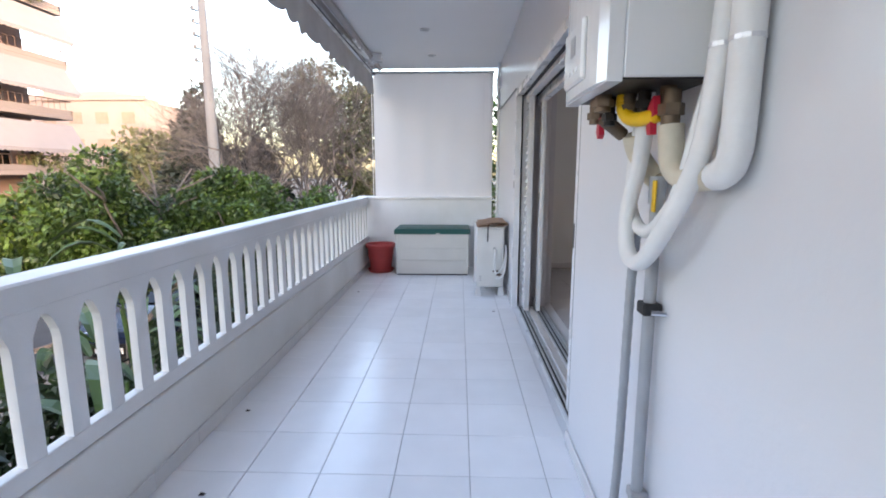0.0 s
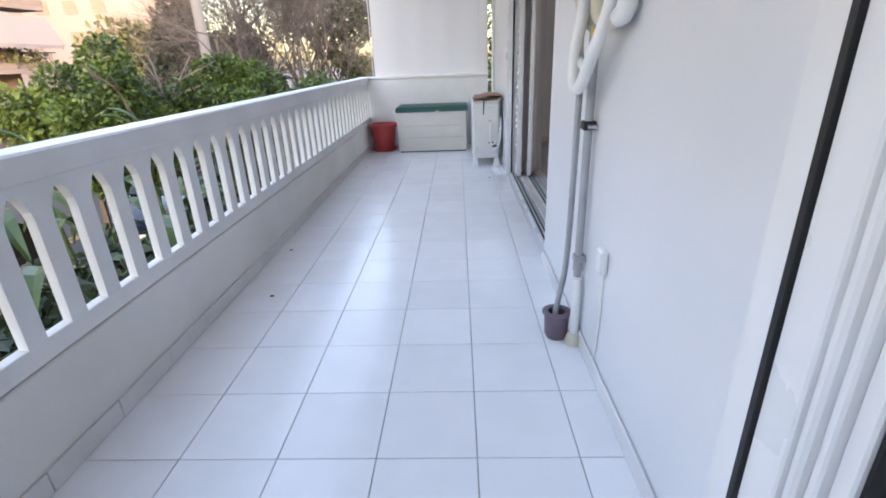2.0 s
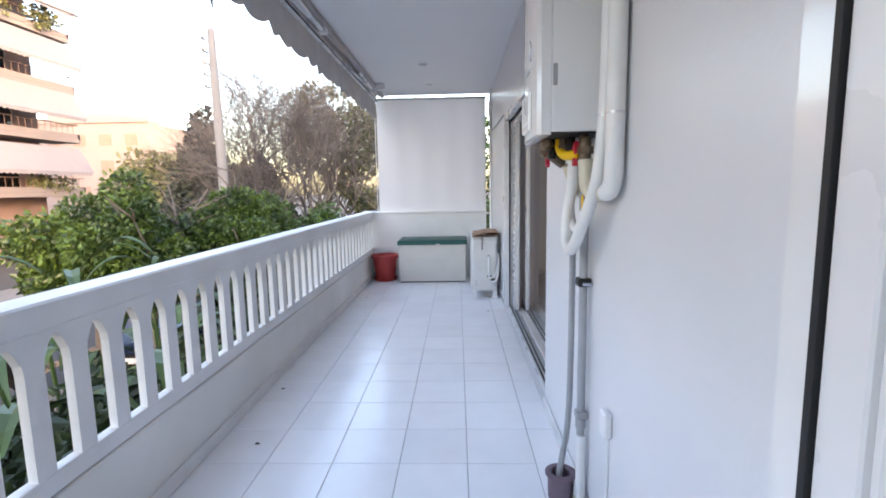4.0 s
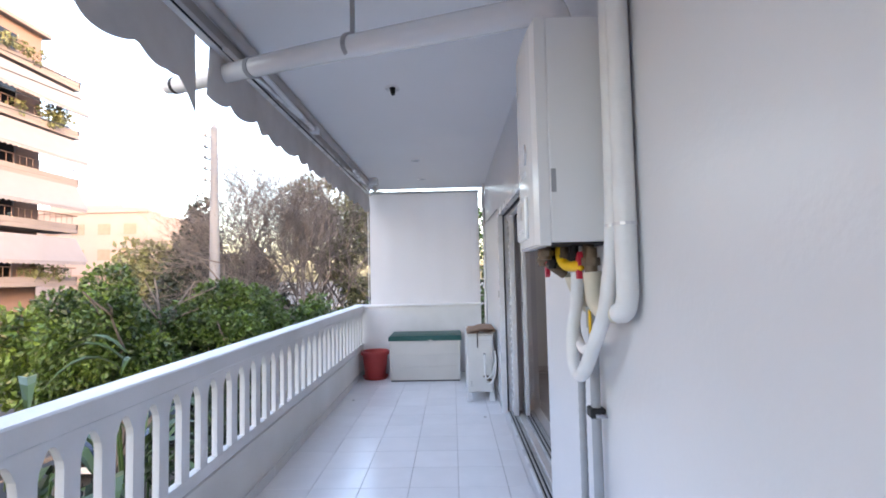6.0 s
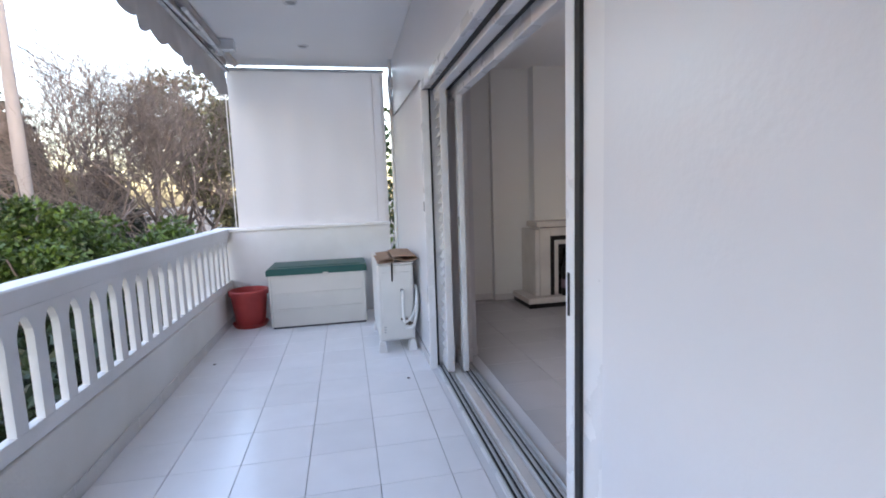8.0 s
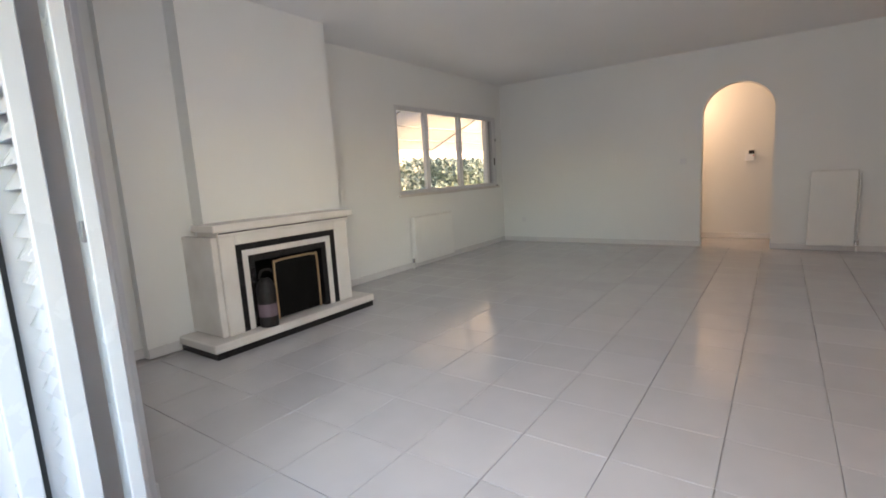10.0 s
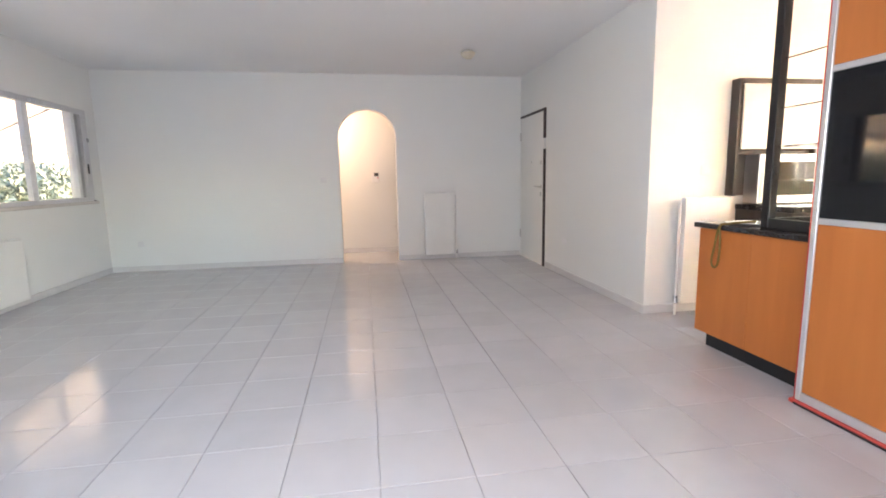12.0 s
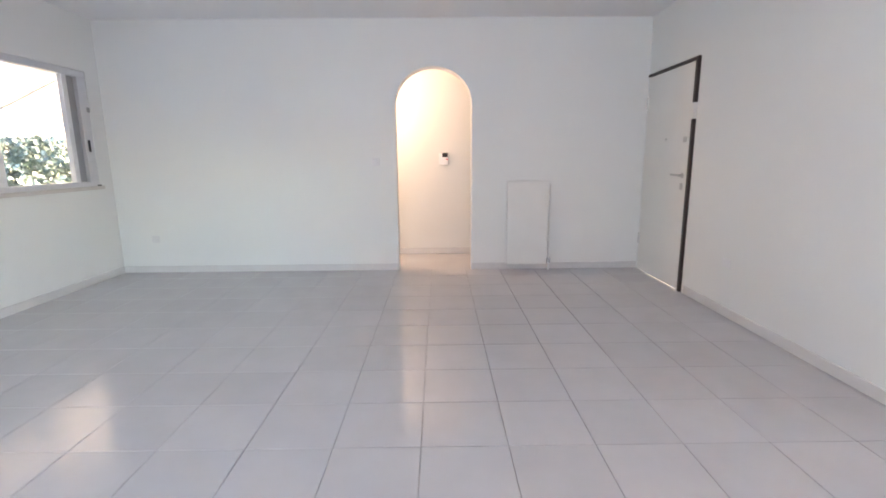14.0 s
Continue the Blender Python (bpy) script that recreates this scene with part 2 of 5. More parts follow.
# ---- mesh tools ----
class MB:
    def __init__(self):
        self.v, self.f = [], []

    def add(self, vs, fs):
        k = len(self.v)
        self.v += [tuple(p) for p in vs]
        self.f += [tuple(i + k for i in f) for f in fs]
        return self

    def hexa(self, p):
        return self.add(p, [(0, 3, 2, 1), (4, 5, 6, 7), (0, 1, 5, 4), (1, 2, 6, 5), (2, 3, 7, 6), (3, 0, 4, 7)])

    def box(self, x0, x1, y0, y1, z0, z1):
        return self.hexa([(x0, y0, z0), (x1, y0, z0), (x1, y1, z0), (x0, y1, z0), (x0, y0, z1), (x1, y0, z1), (x1, y1, z1), (x0, y1, z1)])

    def cbox(self, x0, x1, y0, y1, z0, z1, c=0.005):
        """A box with chamfered edges."""
        lo, hi, vs, ix = (x0, y0, z0), (x1, y1, z1), [], {}
        for s in [(a, b, d) for a in (0, 1) for b in (0, 1) for d in (0, 1)]:
            for ax in range(3):
                p = [(hi[i] - (c if i != ax else 0)) if s[i] else (lo[i] + (c if i != ax else 0)) for i in range(3)]
                ix[s, ax] = len(vs)
                vs.append(p)
        fs = []
        for ax in range(3):
            o = [i for i in range(3) if i != ax]
            for side in (0, 1):
                ring = []
                for a, b in ((0, 0), (1, 0), (1, 1), (0, 1)):
                    s = [0, 0, 0]
                    s[ax], s[o[0]], s[o[1]] = side, a, b
                    ring.append(ix[tuple(s), ax])
                fs.append(tuple(ring))
            for a in (0, 1):
                for b in (0, 1):
                    s0, s1 = [0, 0, 0], [0, 0, 0]
                    s0[ax], s1[ax] = 0, 1
                    for s in (s0, s1):
                        s[o[0]], s[o[1]] = a, b
                    fs.append((ix[tuple(s0), o[0]], ix[tuple(s1), o[0]], ix[tuple(s1), o[1]], ix[tuple(s0), o[1]]))
        for s in [(a, b, d) for a in (0, 1) for b in (0, 1) for d in (0, 1)]:
            fs.append((ix[s, 0], ix[s, 1], ix[s, 2]))
        return self.add(vs, fs)

    def prism(self, pts, axis, a, b):
        """An outline of (u, w) pairs drawn out along an axis from a to b."""
        def at(u, w, s):
            return {"x": (s, u, w), "y": (u, s, w), "z": (u, w, s)}[axis]
        n = len(pts)
        vs = [at(u, w, a) for u, w in pts] + [at(u, w, b) for u, w in pts]
        fs = [tuple(range(n)), tuple(range(2 * n - 1, n - 1, -1))] + [(i, (i + 1) % n, n + (i + 1) % n, n + i) for i in range(n)]
        return self.add(vs, fs)

    def cyl(self, p, q, r0, r1=None, n=12, caps=True):
        p, q = Vector(p), Vector(q)
        r1 = r0 if r1 is None else r1
        d = (q - p).normalized()
        a = d.orthogonal().normalized()
        b = d.cross(a)
        vs = []
        for c, r in ((p, r0), (q, r1)):
            vs += [c + (a * math.cos(2 * math.pi * i / n) + b * math.sin(2 * math.pi * i / n)) * r for i in range(n)]
        fs = [(i, (i + 1) % n, n + (i + 1) % n, n + i) for i in range(n)]
        if caps:
            fs += [tuple(range(n - 1, -1, -1)), tuple(range(n, 2 * n))]
        return self.add(vs, fs)

    def lathe(self, x, y, prof, n=28):
        """A round shape about an upright axis, from (radius, height) pairs."""
        vs = [(x + r * math.cos(2 * math.pi * i / n), y + r * math.sin(2 * math.pi * i / n), z) for r, z in prof for i in range(n)]
        fs = [(k * n + i, k * n + (i + 1) % n, (k + 1) * n + (i + 1) % n, (k + 1) * n + i) for k in range(len(prof) - 1) for i in range(n)]
        return self.add(vs, fs)

    def tube(self, pts, r, n=10, steps=7, wave=0.0):
        """A smooth round tube through points; wave gives it corrugations."""
        P = [Vector(p) for p in pts]
        P = [P[0] * 2 - P[1]] + P + [P[-1] * 2 - P[-2]]
        line = []
        for i in range(1, len(P) - 2):
            for s in range(steps):
                t = s / steps
                a, b, c, d = P[i - 1], P[i], P[i + 1], P[i + 2]
                line.append(0.5 * ((2 * b) + (c - a) * t + (2 * a - 5 * b + 4 * c - d) * t * t + (3 * b - a - 3 * c + d) * t ** 3))
        line.append(P[-2])
        side = (line[1] - line[0]).orthogonal().normalized()
        vs, fs = [], []
        for i, p in enumerate(line):
            d = (line[min(i + 1, len(line) - 1)] - line[max(i - 1, 0)]).normalized()
            side = (side - d * side.dot(d)).normalized()
            up = d.cross(side)
            rr = r * (1 + (wave if i % 2 else -wave))
            vs += [p + (side * math.cos(2 * math.pi * k / n) + up * math.sin(2 * math.pi * k / n)) * rr for k in range(n)]
        m = len(line)
        for i in range(m - 1):
            fs += [(i * n + k, i * n + (k + 1) % n, (i + 1) * n + (k + 1) % n, (i + 1) * n + k) for k in range(n)]
        fs += [tuple(range(n - 1, -1, -1)), tuple(range((m - 1) * n, m * n))]
        return self.add(vs, fs)


def mesh_of(name, mb, material, smooth=False):
    me = bpy.data.meshes.new(name)
    me.from_pydata(mb.v, [], mb.f)
    bm = bmesh.new()
    bm.from_mesh(me)
    bmesh.ops.recalc_face_normals(bm, faces=bm.faces)
    bm.to_mesh(me)
    bm.free()
    me.materials.append(material)
    if smooth:
        me.polygons.foreach_set("use_smooth", [True] * len(me.polygons))
        me.set_sharp_from_angle(angle=radians(40))
    return me


def quick_mesh(name, v, f, material):
    me = bpy.data.meshes.new(name)
    me.from_pydata(v, [], f)
    me.materials.append(material)
    return me


def base_of(ob):
    p = Vector((0, 0, 0))
    while ob:
        p += ob.location
        ob = ob.parent
    return p


def thing(name, base, label, category, group="", kind=""):
    ob = new(name)
    ob.location = base
    ob.empty_display_size = 0.1
    return tagged(ob, label, category, group, kind)


def part(name, mb, material, parent, label="", smooth=False):
    """One mesh, given in world places, under a thing or a part."""
    off = base_of(parent)
    mb.v = [(x - off.x, y - off.y, z - off.z) for x, y, z in mb.v]
    ob = new(name, mesh_of(name, mb, material, smooth))
    ob.parent = parent
    if label:
        ob["label"] = label
    return ob


def solid(name, mb, material, label, category, kind="", group="", smooth=False):
    """A thing of one mesh."""
    return tagged(new(name, mesh_of(name, mb, material, smooth)), label, category, group, kind)


def wall(mb, axis, a0, a1, t0, t1, z0, z1, openings=()):
    """A straight wall along an axis with rectangular openings (from, to, bottom, top)."""
    def put(a, b, lo, hi):
        if b - a > 1e-4 and hi - lo > 1e-4:
            if axis == "y":
                mb.box(t0, t1, a, b, lo, hi)
            else:
                mb.box(a, b, t0, t1, lo, hi)
    at = a0
    for o0, o1, lo, hi in sorted(openings):
        put(at, o0, z0, z1)
        put(o0, o1, z0, lo)
        put(o0, o1, hi, z1)
        at = o1
    put(at, a1, z0, z1)
    return mb


def tiles(parent, x0, x1, y0, y1, ox, oy, pitch, material, skip=None, gap=0.0035, z=0.0):
    """Floor tiles on a grid, cut at the edges; alike sizes share one mesh."""
    made = {}
    i0, i1 = math.floor((x0 - ox) / pitch), math.ceil((x1 - ox) / pitch)
    j0, j1 = math.floor((y0 - oy) / pitch), math.ceil((y1 - oy) / pitch)
    for i in range(i0, i1):
        for j in range(j0, j1):
            ax, bx = max(x0, ox + i * pitch), min(x1, ox + (i + 1) * pitch)
            ay, by = max(y0, oy + j * pitch), min(y1, oy + (j + 1) * pitch)
            w, d = round(bx - ax - gap, 4), round(by - ay - gap, 4)
            if w < 0.02 or d < 0.02:
                continue
            if skip and skip((ax + bx) / 2, (ay + by) / 2):
                continue
            if (w, d) not in made:
                made[w, d] = mesh_of("tile", MB().cbox(-w / 2, w / 2, -d / 2, d / 2, -0.008, 0, 0.0012), material)
            ob = new("tile", made[w, d])
            ob.parent = parent
            ob.location = Vector(((ax + bx) / 2, (ay + by) / 2, z)) - base_of(parent)
            ob.rotation_euler = (random.uniform(-1, 1) * 0.0006, random.uniform(-1, 1) * 0.0006, 0)


# ---- large structure: balcony ----
W = 1.82
facade = MB()
wall(facade, "y", -3.6, 6.2, W, 2.02, -0.1, 2.75, [(-2.2, -0.493, 0, 2.08), (1.64, 4.07, 0, 2.08)])
wall(facade, "y", -3.6, 6.2, 2.02, 2.22, -0.1, 2.75, [(-2.26, -0.41, 0, 2.1), (1.58, 4.23, 0, 2.1)])
solid("wall_west", facade, M_WALL, "white painted balcony wall with two sliding door openings", "wall", "structure")
slab = MB().box(-0.14, 2.22, -3.2, 6.24, -0.3, -0.008)
balcony_floor = solid("floor_balcony", slab, M_GROUT, "balcony floor of glossy white square tiles with thin grey joints", "floor", "structure")
solid("ceiling_balcony", MB().box(0.08, 2.02, -3.2, 6.3, 2.754, 2.95), M_CEIL, "smooth white painted balcony ceiling", "ceiling", "structure")
end = MB().box(-0.14, 1.735, 6.12, 6.24, 0, 0.965)
end_parapet = solid("wall_balcony_end", end, M_RAIL, "low white end wall of the balcony", "parapet", "structure")
part("coping", MB().cbox(-0.16, 1.745, 6.09, 6.27, 0.967, 1.005, 0.008), M_RAIL, end_parapet, "projecting white coping")
solid("wall_balcony_back", MB().box(-0.14, 1.82, -3.35, -3.2, -0.3, 2.75), M_WALL, "plain white wall closing the balcony", "wall", "structure")
foot = MB()
for a, b in ((-0.40, 1.635), (4.1, 6.1)):
    foot.cbox(W - 0.012, W - 0.001, a, b, 0.001, 0.075, 0.003)
solid("baseboard", foot, M_BASE, "low grey-white tile skirting along the balcony wall", "baseboard", "structure")
foot = MB()
y = -3.1
while y < 6.0:
    foot.cbox(0.001, 0.012, y, y + 0.33, 0.001, 0.08, 0.002)
    y += 0.3333
solid("baseboard_parapet", foot, M_BASE, "grey-white tile skirting along the parapet", "baseboard", "structure")


# ---- railing of the balcony ----
rail = thing("balcony_railing", (-0.07, 2, 0), "white painted concrete railing with arched slots and a broad handrail", "railing")
part("curb", MB().cbox(-0.055, 0.0, -3.2, 6.115, 0, 0.372, 0.006), M_CURB, rail, "stained white concrete curb")
part("ledge", MB().cbox(-0.05, -0.004, -3.2, 6.115, 0.378, 0.447, 0.003), M_RAIL, rail)
part("top_beam", MB().cbox(-0.14, 0.0, -3.2, 6.115, 0.911, 1.003, 0.008), M_RAIL, rail, "broad smooth white handrail beam")
half = [(0.0355, 0.446), (0.0355, 0.795), (0.040, 0.825), (0.061, 0.868), (0.073, 0.883), (0.0872, 0.889), (0.0872, 0.912)]
outline = half + [(-u, w) for u, w in reversed(half)]
bal = mesh_of("baluster", MB().prism(outline, "x", -0.016, 0.016), M_RAIL)
for k in range(-19, 34):
    ob = new("baluster", bal)
    ob.parent = rail
    ob.location = Vector((-0.021, 0.2202 + k * 0.1744, 0)) - base_of(rail)


# ---- large structure: room, kitchen, hall ----
solid("floor_room", MB().box(2.22, 9.12, 0.46, 6.33, -0.2, -0.008), M_GROUT, "living room floor of large glossy white tiles", "floor", "structure")
floor_room = bpy.data.objects["floor_room"]
solid("floor_kitchen", MB().box(2.22, 5.74, -3.4, 0.459, -0.2, -0.008), M_GROUT, "kitchen floor of glossy white tiles", "floor", "structure")
floor_kitchen = bpy.data.objects["floor_kitchen"]
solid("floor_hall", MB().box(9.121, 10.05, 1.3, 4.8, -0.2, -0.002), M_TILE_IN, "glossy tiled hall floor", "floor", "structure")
solid("ceiling_room", MB().box(2.221, 10.25, -3.4, 6.5, 2.70, 2.9), M_CEIL, "plain white living room ceiling", "ceiling", "structure")
solid("wall_north", wall(MB(), "x", 2.22, 9.3, 6.33, 6.6, -0.1, 2.7, [(6.28, 8.92, 1.0, 2.15)]), M_ROOM, "white room wall with a wide window", "wall", "structure")
east = MB()
east.box(9.12, 9.3, 0.2, 2.365, -0.1, 2.7).box(9.12, 9.3, 3.195, 6.33, -0.1, 2.7)
N = 20
for i in range(N):
    a0, a1 = math.pi * i / N, math.pi * (i + 1) / N
    y0, y1 = 2.78 - 0.415 * math.cos(a0), 2.78 - 0.415 * math.cos(a1)
    z0, z1 = 1.83 + 0.39 * math.sin(a0), 1.83 + 0.39 * math.sin(a1)
    east.hexa([(9.12, y0, z0), (9.3, y0, z0), (9.3, y1, z1), (9.12, y1, z1), (9.12, y0, 2.7), (9.3, y0, 2.7), (9.3, y1, 2.7), (9.12, y1, 2.7)])
solid("wall_east", east, M_ROOM, "white room wall with a round-arched opening", "wall", "structure")
solid("wall_south", wall(MB(), "x", 5.74, 9.12, 0.2, 0.46, -0.1, 2.7, [(8.09, 9.09, -0.1, 2.11)]), M_ROOM, "white room wall with the entrance door", "wall", "structure")
solid("wall_kitchen_side", MB().box(5.74, 5.95, -3.4, 0.2, -0.1, 2.7), M_ROOM, "white kitchen side wall", "wall", "structure")
solid("wall_kitchen_south", wall(MB(), "x", 2.22, 5.74, -3.6, -3.4, -0.1, 2.7, [(2.95, 5.15, 1.0, 2.4)]), M_ROOM, "white kitchen wall with a window", "wall", "structure")
solid("wall_hall", MB().box(10.05, 10.25, 1.2, 4.9, -0.1, 2.7), M_ROOM, "plain white hall wall", "wall", "structure")
solid("wall_hall_south", MB().box(9.301, 10.049, 1.2, 1.3, -0.1, 2.7), M_ROOM, "plain white hall end wall", "wall", "structure")
solid("wall_hall_north", MB().box(9.301, 10.049, 4.8, 4.9, -0.1, 2.7), M_ROOM, "plain white hall end wall", "wall", "structure")
solid("wall_landing", MB().box(7.9, 9.12, 0.0, 0.1, -0.1, 2.7), M_ROOM, "plain wall behind the entrance door", "wall", "structure")
# unseen block, added so low sun doesn't come over the roof
solid("wall_unseen_upper", MB().box(2.03, 10.4, -3.6, 6.7, 2.96, 13.0), M_FAC, "plain unseen block added over the house to hold off sun and sky", "wall", "structure")
solid("wall_pilaster", MB().box(2.222, 2.95, 6.10, 6.329, 0.0, 2.7).box(2.951, 3.40, 6.02, 6.329, 0.0, 2.7), M_ROOM, "stepped white wall beside the chimney breast", "wall", "structure")
skirt = MB()
skirt.cbox(9.108, 9.119, 0.47, 2.36, 0.001, 0.075, 0.002).cbox(9.108, 9.119, 3.20, 6.32, 0.001, 0.075, 0.002)
skirt.cbox(4.9, 9.107, 6.318, 6.329, 0.001, 0.075, 0.002).cbox(5.75, 8.04, 0.461, 0.472, 0.001, 0.075, 0.002)
skirt.cbox(5.728, 5.739, -0.3, 0.472, 0.001, 0.075, 0.002).cbox(10.037, 10.049, 1.32, 4.78, 0.001, 0.08, 0.002)
skirt.cbox(2.23, 2.95, 6.088, 6.099, 0.001, 0.075, 0.002).cbox(2.952, 3.30, 6.008, 6.019, 0.001, 0.075, 0.002)
skirt.cbox(2.221, 2.232, 4.235, 6.09, 0.001, 0.075, 0.002)
solid("baseboard_room", skirt, M_BASE, "low grey-white tile skirting round the room", "baseboard", "structure")


# ---- sliding doors ----
sill = thing("sliding_door_track", (1.98, 2.85, 0), "white aluminium sliding door track with narrow rails", "door track", kind="structure")
part("sill_plate", MB().box(1.855, 2.135, 1.60, 4.10, 0.0, 0.006), M_ALU, sill)
part("threshold_strip", MB().cbox(1.962, 2.012, 1.645, 4.065, 0.006, 0.016, 0.002), M_MARBLE, sill, "white stone threshold strip")
for x in (1.873, 1.903, 1.933, 2.033, 2.063, 2.093, 2.12):
    part("rail", MB().cbox(x - 0.004, x + 0.004, 1.645, 4.065, 0.006, 0.02, 0.0015), M_ALUG, sill)
for x in (1.888, 1.918, 2.048, 2.078):
    part("groove", MB().box(x - 0.006, x + 0.006, 1.645, 4.065, 0.006, 0.0085), M_BLACK, sill)
head = thing("sliding_door_head", (1.95, 2.85, 2.08), "white aluminium head frame of the sliding door", "door frame", kind="structure")
part("head_profile", MB().cbox(1.835, 2.13, 1.642, 4.068, 2.045, 2.079, 0.003), M_ALU, head)
part("outer_lip", MB().cbox(1.812, 1.834, 1.60, 4.10, 2.03, 2.09, 0.003), M_ALU, head)
part("sash_guide", MB().cbox(2.015, 2.068, 1.642, 4.068, 1.965, 2.0445, 0.003), M_ALU, head)
part("shutter_guide", MB().cbox(1.90, 1.96, 1.642, 4.068, 2.005, 2.0445, 0.003), M_ALU, head)
# black strips paint the shade in the gaps between the guides
part("guide_shade", MB().box(1.961, 2.014, 1.645, 4.065, 2.036, 2.0445), M_BLACK, head, "black strip standing for the shade between the guides")
part("guide_shade", MB().box(1.875, 1.899, 1.645, 4.065, 2.036, 2.0445), M_BLACK, head, "black strip standing for the shade between the guides")
jamb = thing("sliding_door_jamb", (1.95, 4.07, 0), "white aluminium jamb with dark gasket lines", "door frame", kind="structure")
part("outer_jamb", MB().cbox(1.806, 1.86, 4.03, 4.068, 0.0, 2.03, 0.003), M_ALU, jamb)
part("gasket", MB().box(1.861, 1.876, 4.045, 4.066, 0.02, 2.04), M_BLACK, jamb)
part("keeper", MB().cbox(1.80, 1.8055, 4.035, 4.055, 1.18, 1.25, 0.001), M_GREYP, jamb)
part("inner_jamb", MB().cbox(2.075, 2.135, 4.04, 4.068, 0.02, 2.04, 0.003), M_ALU, jamb)


def leaf_frame(name, label, x0, x1, lead, back, stile, slats, glass):
    """A sliding leaf mostly inside its wall pocket: lead is the free edge."""
    s = 1 if lead > back else -1
    t = thing(name, ((x0 + x1) / 2, lead, 0.02), label, "sliding door")
    a, b = sorted((lead, lead - s * stile))
    part("stile", MB().cbox(x0, x1, a, b, 0.022, 2.04, 0.003), M_ALU, t)
    a2, b2 = sorted((lead - s * stile, back))
    part("top_rail", MB().cbox(x0 + 0.003, x1 - 0.003, a2, b2, 1.96, 2.04, 0.002), M_ALU, t)
    part("bottom_rail", MB().cbox(x0 + 0.003, x1 - 0.003, a2, b2, 0.022, 0.11, 0.002), M_ALU, t)
    if slats:
        z = 0.115
        while z < 1.95:
            part("slat", MB().hexa([(x0 + 0.002, a2, z), (x0 + 0.008, a2, z), (x0 + 0.008, b2, z), (x0 + 0.002, b2, z),
                                    (x1 - 0.008, a2, z + 0.063), (x1 - 0.002, a2, z + 0.063), (x1 - 0.002, b2, z + 0.063), (x1 - 0.008, b2, z + 0.063)]), M_ALU, t)
            z += 0.066
        # dark sheet stands in for the shade seen between the slats
        part("shade_sheet", MB().box(x1 - 0.0015, x1, a2, b2, 0.11, 1.96), M_DARK, t)
    if glass:
        ob = part("pane", MB().box((x0 + x1) / 2 - 0.003, (x0 + x1) / 2 + 0.003, a2, b2, 0.11, 1.96), M_GLASS, t)
        ob.visible_shadow = False
    return t


far_shutter = leaf_frame("sliding_shutter", "white louvred sliding shutter pushed into its wall pocket", 1.905, 1.955, 3.87, 4.30, 0.025, True, False)
near_shutter = leaf_frame("sliding_shutter", "white louvred sliding shutter standing a little out of its pocket", 1.935, 1.97, 2.052, 1.60, 0.062, True, False)
part("lock_recess", MB().cbox(1.931, 1.9345, 2.012, 2.027, 0.86, 1.02, 0.001), M_SILVER, near_shutter, "narrow metal lock recess")
part("hook", MB().cbox(1.94, 1.963, 2.053, 2.067, .83, .85, 0.003), M_ALU, near_shutter)
far_sash = leaf_frame("sliding_glass_door", "white framed glass sliding door pushed into its pocket", 2.02, 2.06, 3.86, 4.30, 0.07, False, True)
part("latch", MB().cbox(2.012, 2.0195, 3.865, 3.885, 1.08, 1.14, 0.001), M_GREYP, far_sash)
near_screen = leaf_frame("sliding_screen_door", "white framed sliding insect screen standing out of its pocket", 1.883, 1.915, 1.96, 1.60, 0.05, False, False)
part("mesh_panel", MB().box(1.895, 1.90, 1.60, 1.91, 0.11, 1.96), M_ALU, near_screen)
# black strip painted in place of the shaded gap beside the stile
part("gap_shade", MB().box(1.882, 1.8945, 1.872, 1.90, 0.02, 2.0), M_BLACK, near_screen, "dark strip standing for the shaded gap at the stile")
part("handle_slot", MB().cbox(1.879, 1.8825, 1.93, 1.942, 0.93, 1.06, 0.001), M_BLACK, near_screen, "black recessed handle")

# the other sliding door, close to the start of the walk
door2 = thing("sliding_door_frame", (1.85, -0.6, 0), "white glossy aluminium sliding door frame with a black gasket", "door frame", kind="structure")
part("outer_profile", MB().cbox(1.806, 1.819, -0.478, -0.398, 0.0, 2.12, 0.002), M_BOILER, door2, "glossy white profile")
part("gasket", MB().box(1.792, 1.90, -0.4925, -0.479, 0.0, 2.10), M_BLACK, door2, "black rubber gasket")
part("stile", MB().cbox(1.80, 1.88, -0.571, -0.4935, 0.006, 2.07, 0.004), M_ALU, door2)
part("stile", MB().cbox(1.81, 1.90, -0.593, -0.572, 0.006, 2.07, 0.004), M_ALU, door2)
part("stile", MB().cbox(1.797, 1.91, -0.607, -0.594, 0.006, 2.07, 0.006), M_ALU, door2)
part("stile", MB().cbox(1.812, 1.91, -0.624, -0.608, 0.006, 2.07, 0.004), M_ALU, door2)
part("stile", MB().cbox(1.80, 1.91, -0.64, -0.625, 0.006, 2.07, 0.004), M_ALU, door2)
part("stile", MB().cbox(1.815, 1.91, -0.675, -0.641, 0.006, 2.07, 0.004), M_ALU, door2)
part("pane_seal", MB().box(1.825, 1.9, -0.682, -0.676, 0.09, 1.99), M_BLACK, door2)
part("stile", MB().cbox(1.83, 1.91, -2.19, -2.12, 0.006, 2.07, 0.004), M_ALU, door2)
part("rail", MB().cbox(1.83, 1.91, -2.12, -0.683, 0.006, 0.09, 0.004), M_ALU, door2)
part("rail", MB().cbox(1.83, 1.91, -2.12, -0.683, 1.99, 2.07, 0.004), M_ALU, door2)
pane = part("pane", MB().box(1.868, 1.874, -2.12, -0.683, 0.09, 1.99), M_REFLECT, door2, "glass pane with its pale grey-green reflection painted on")


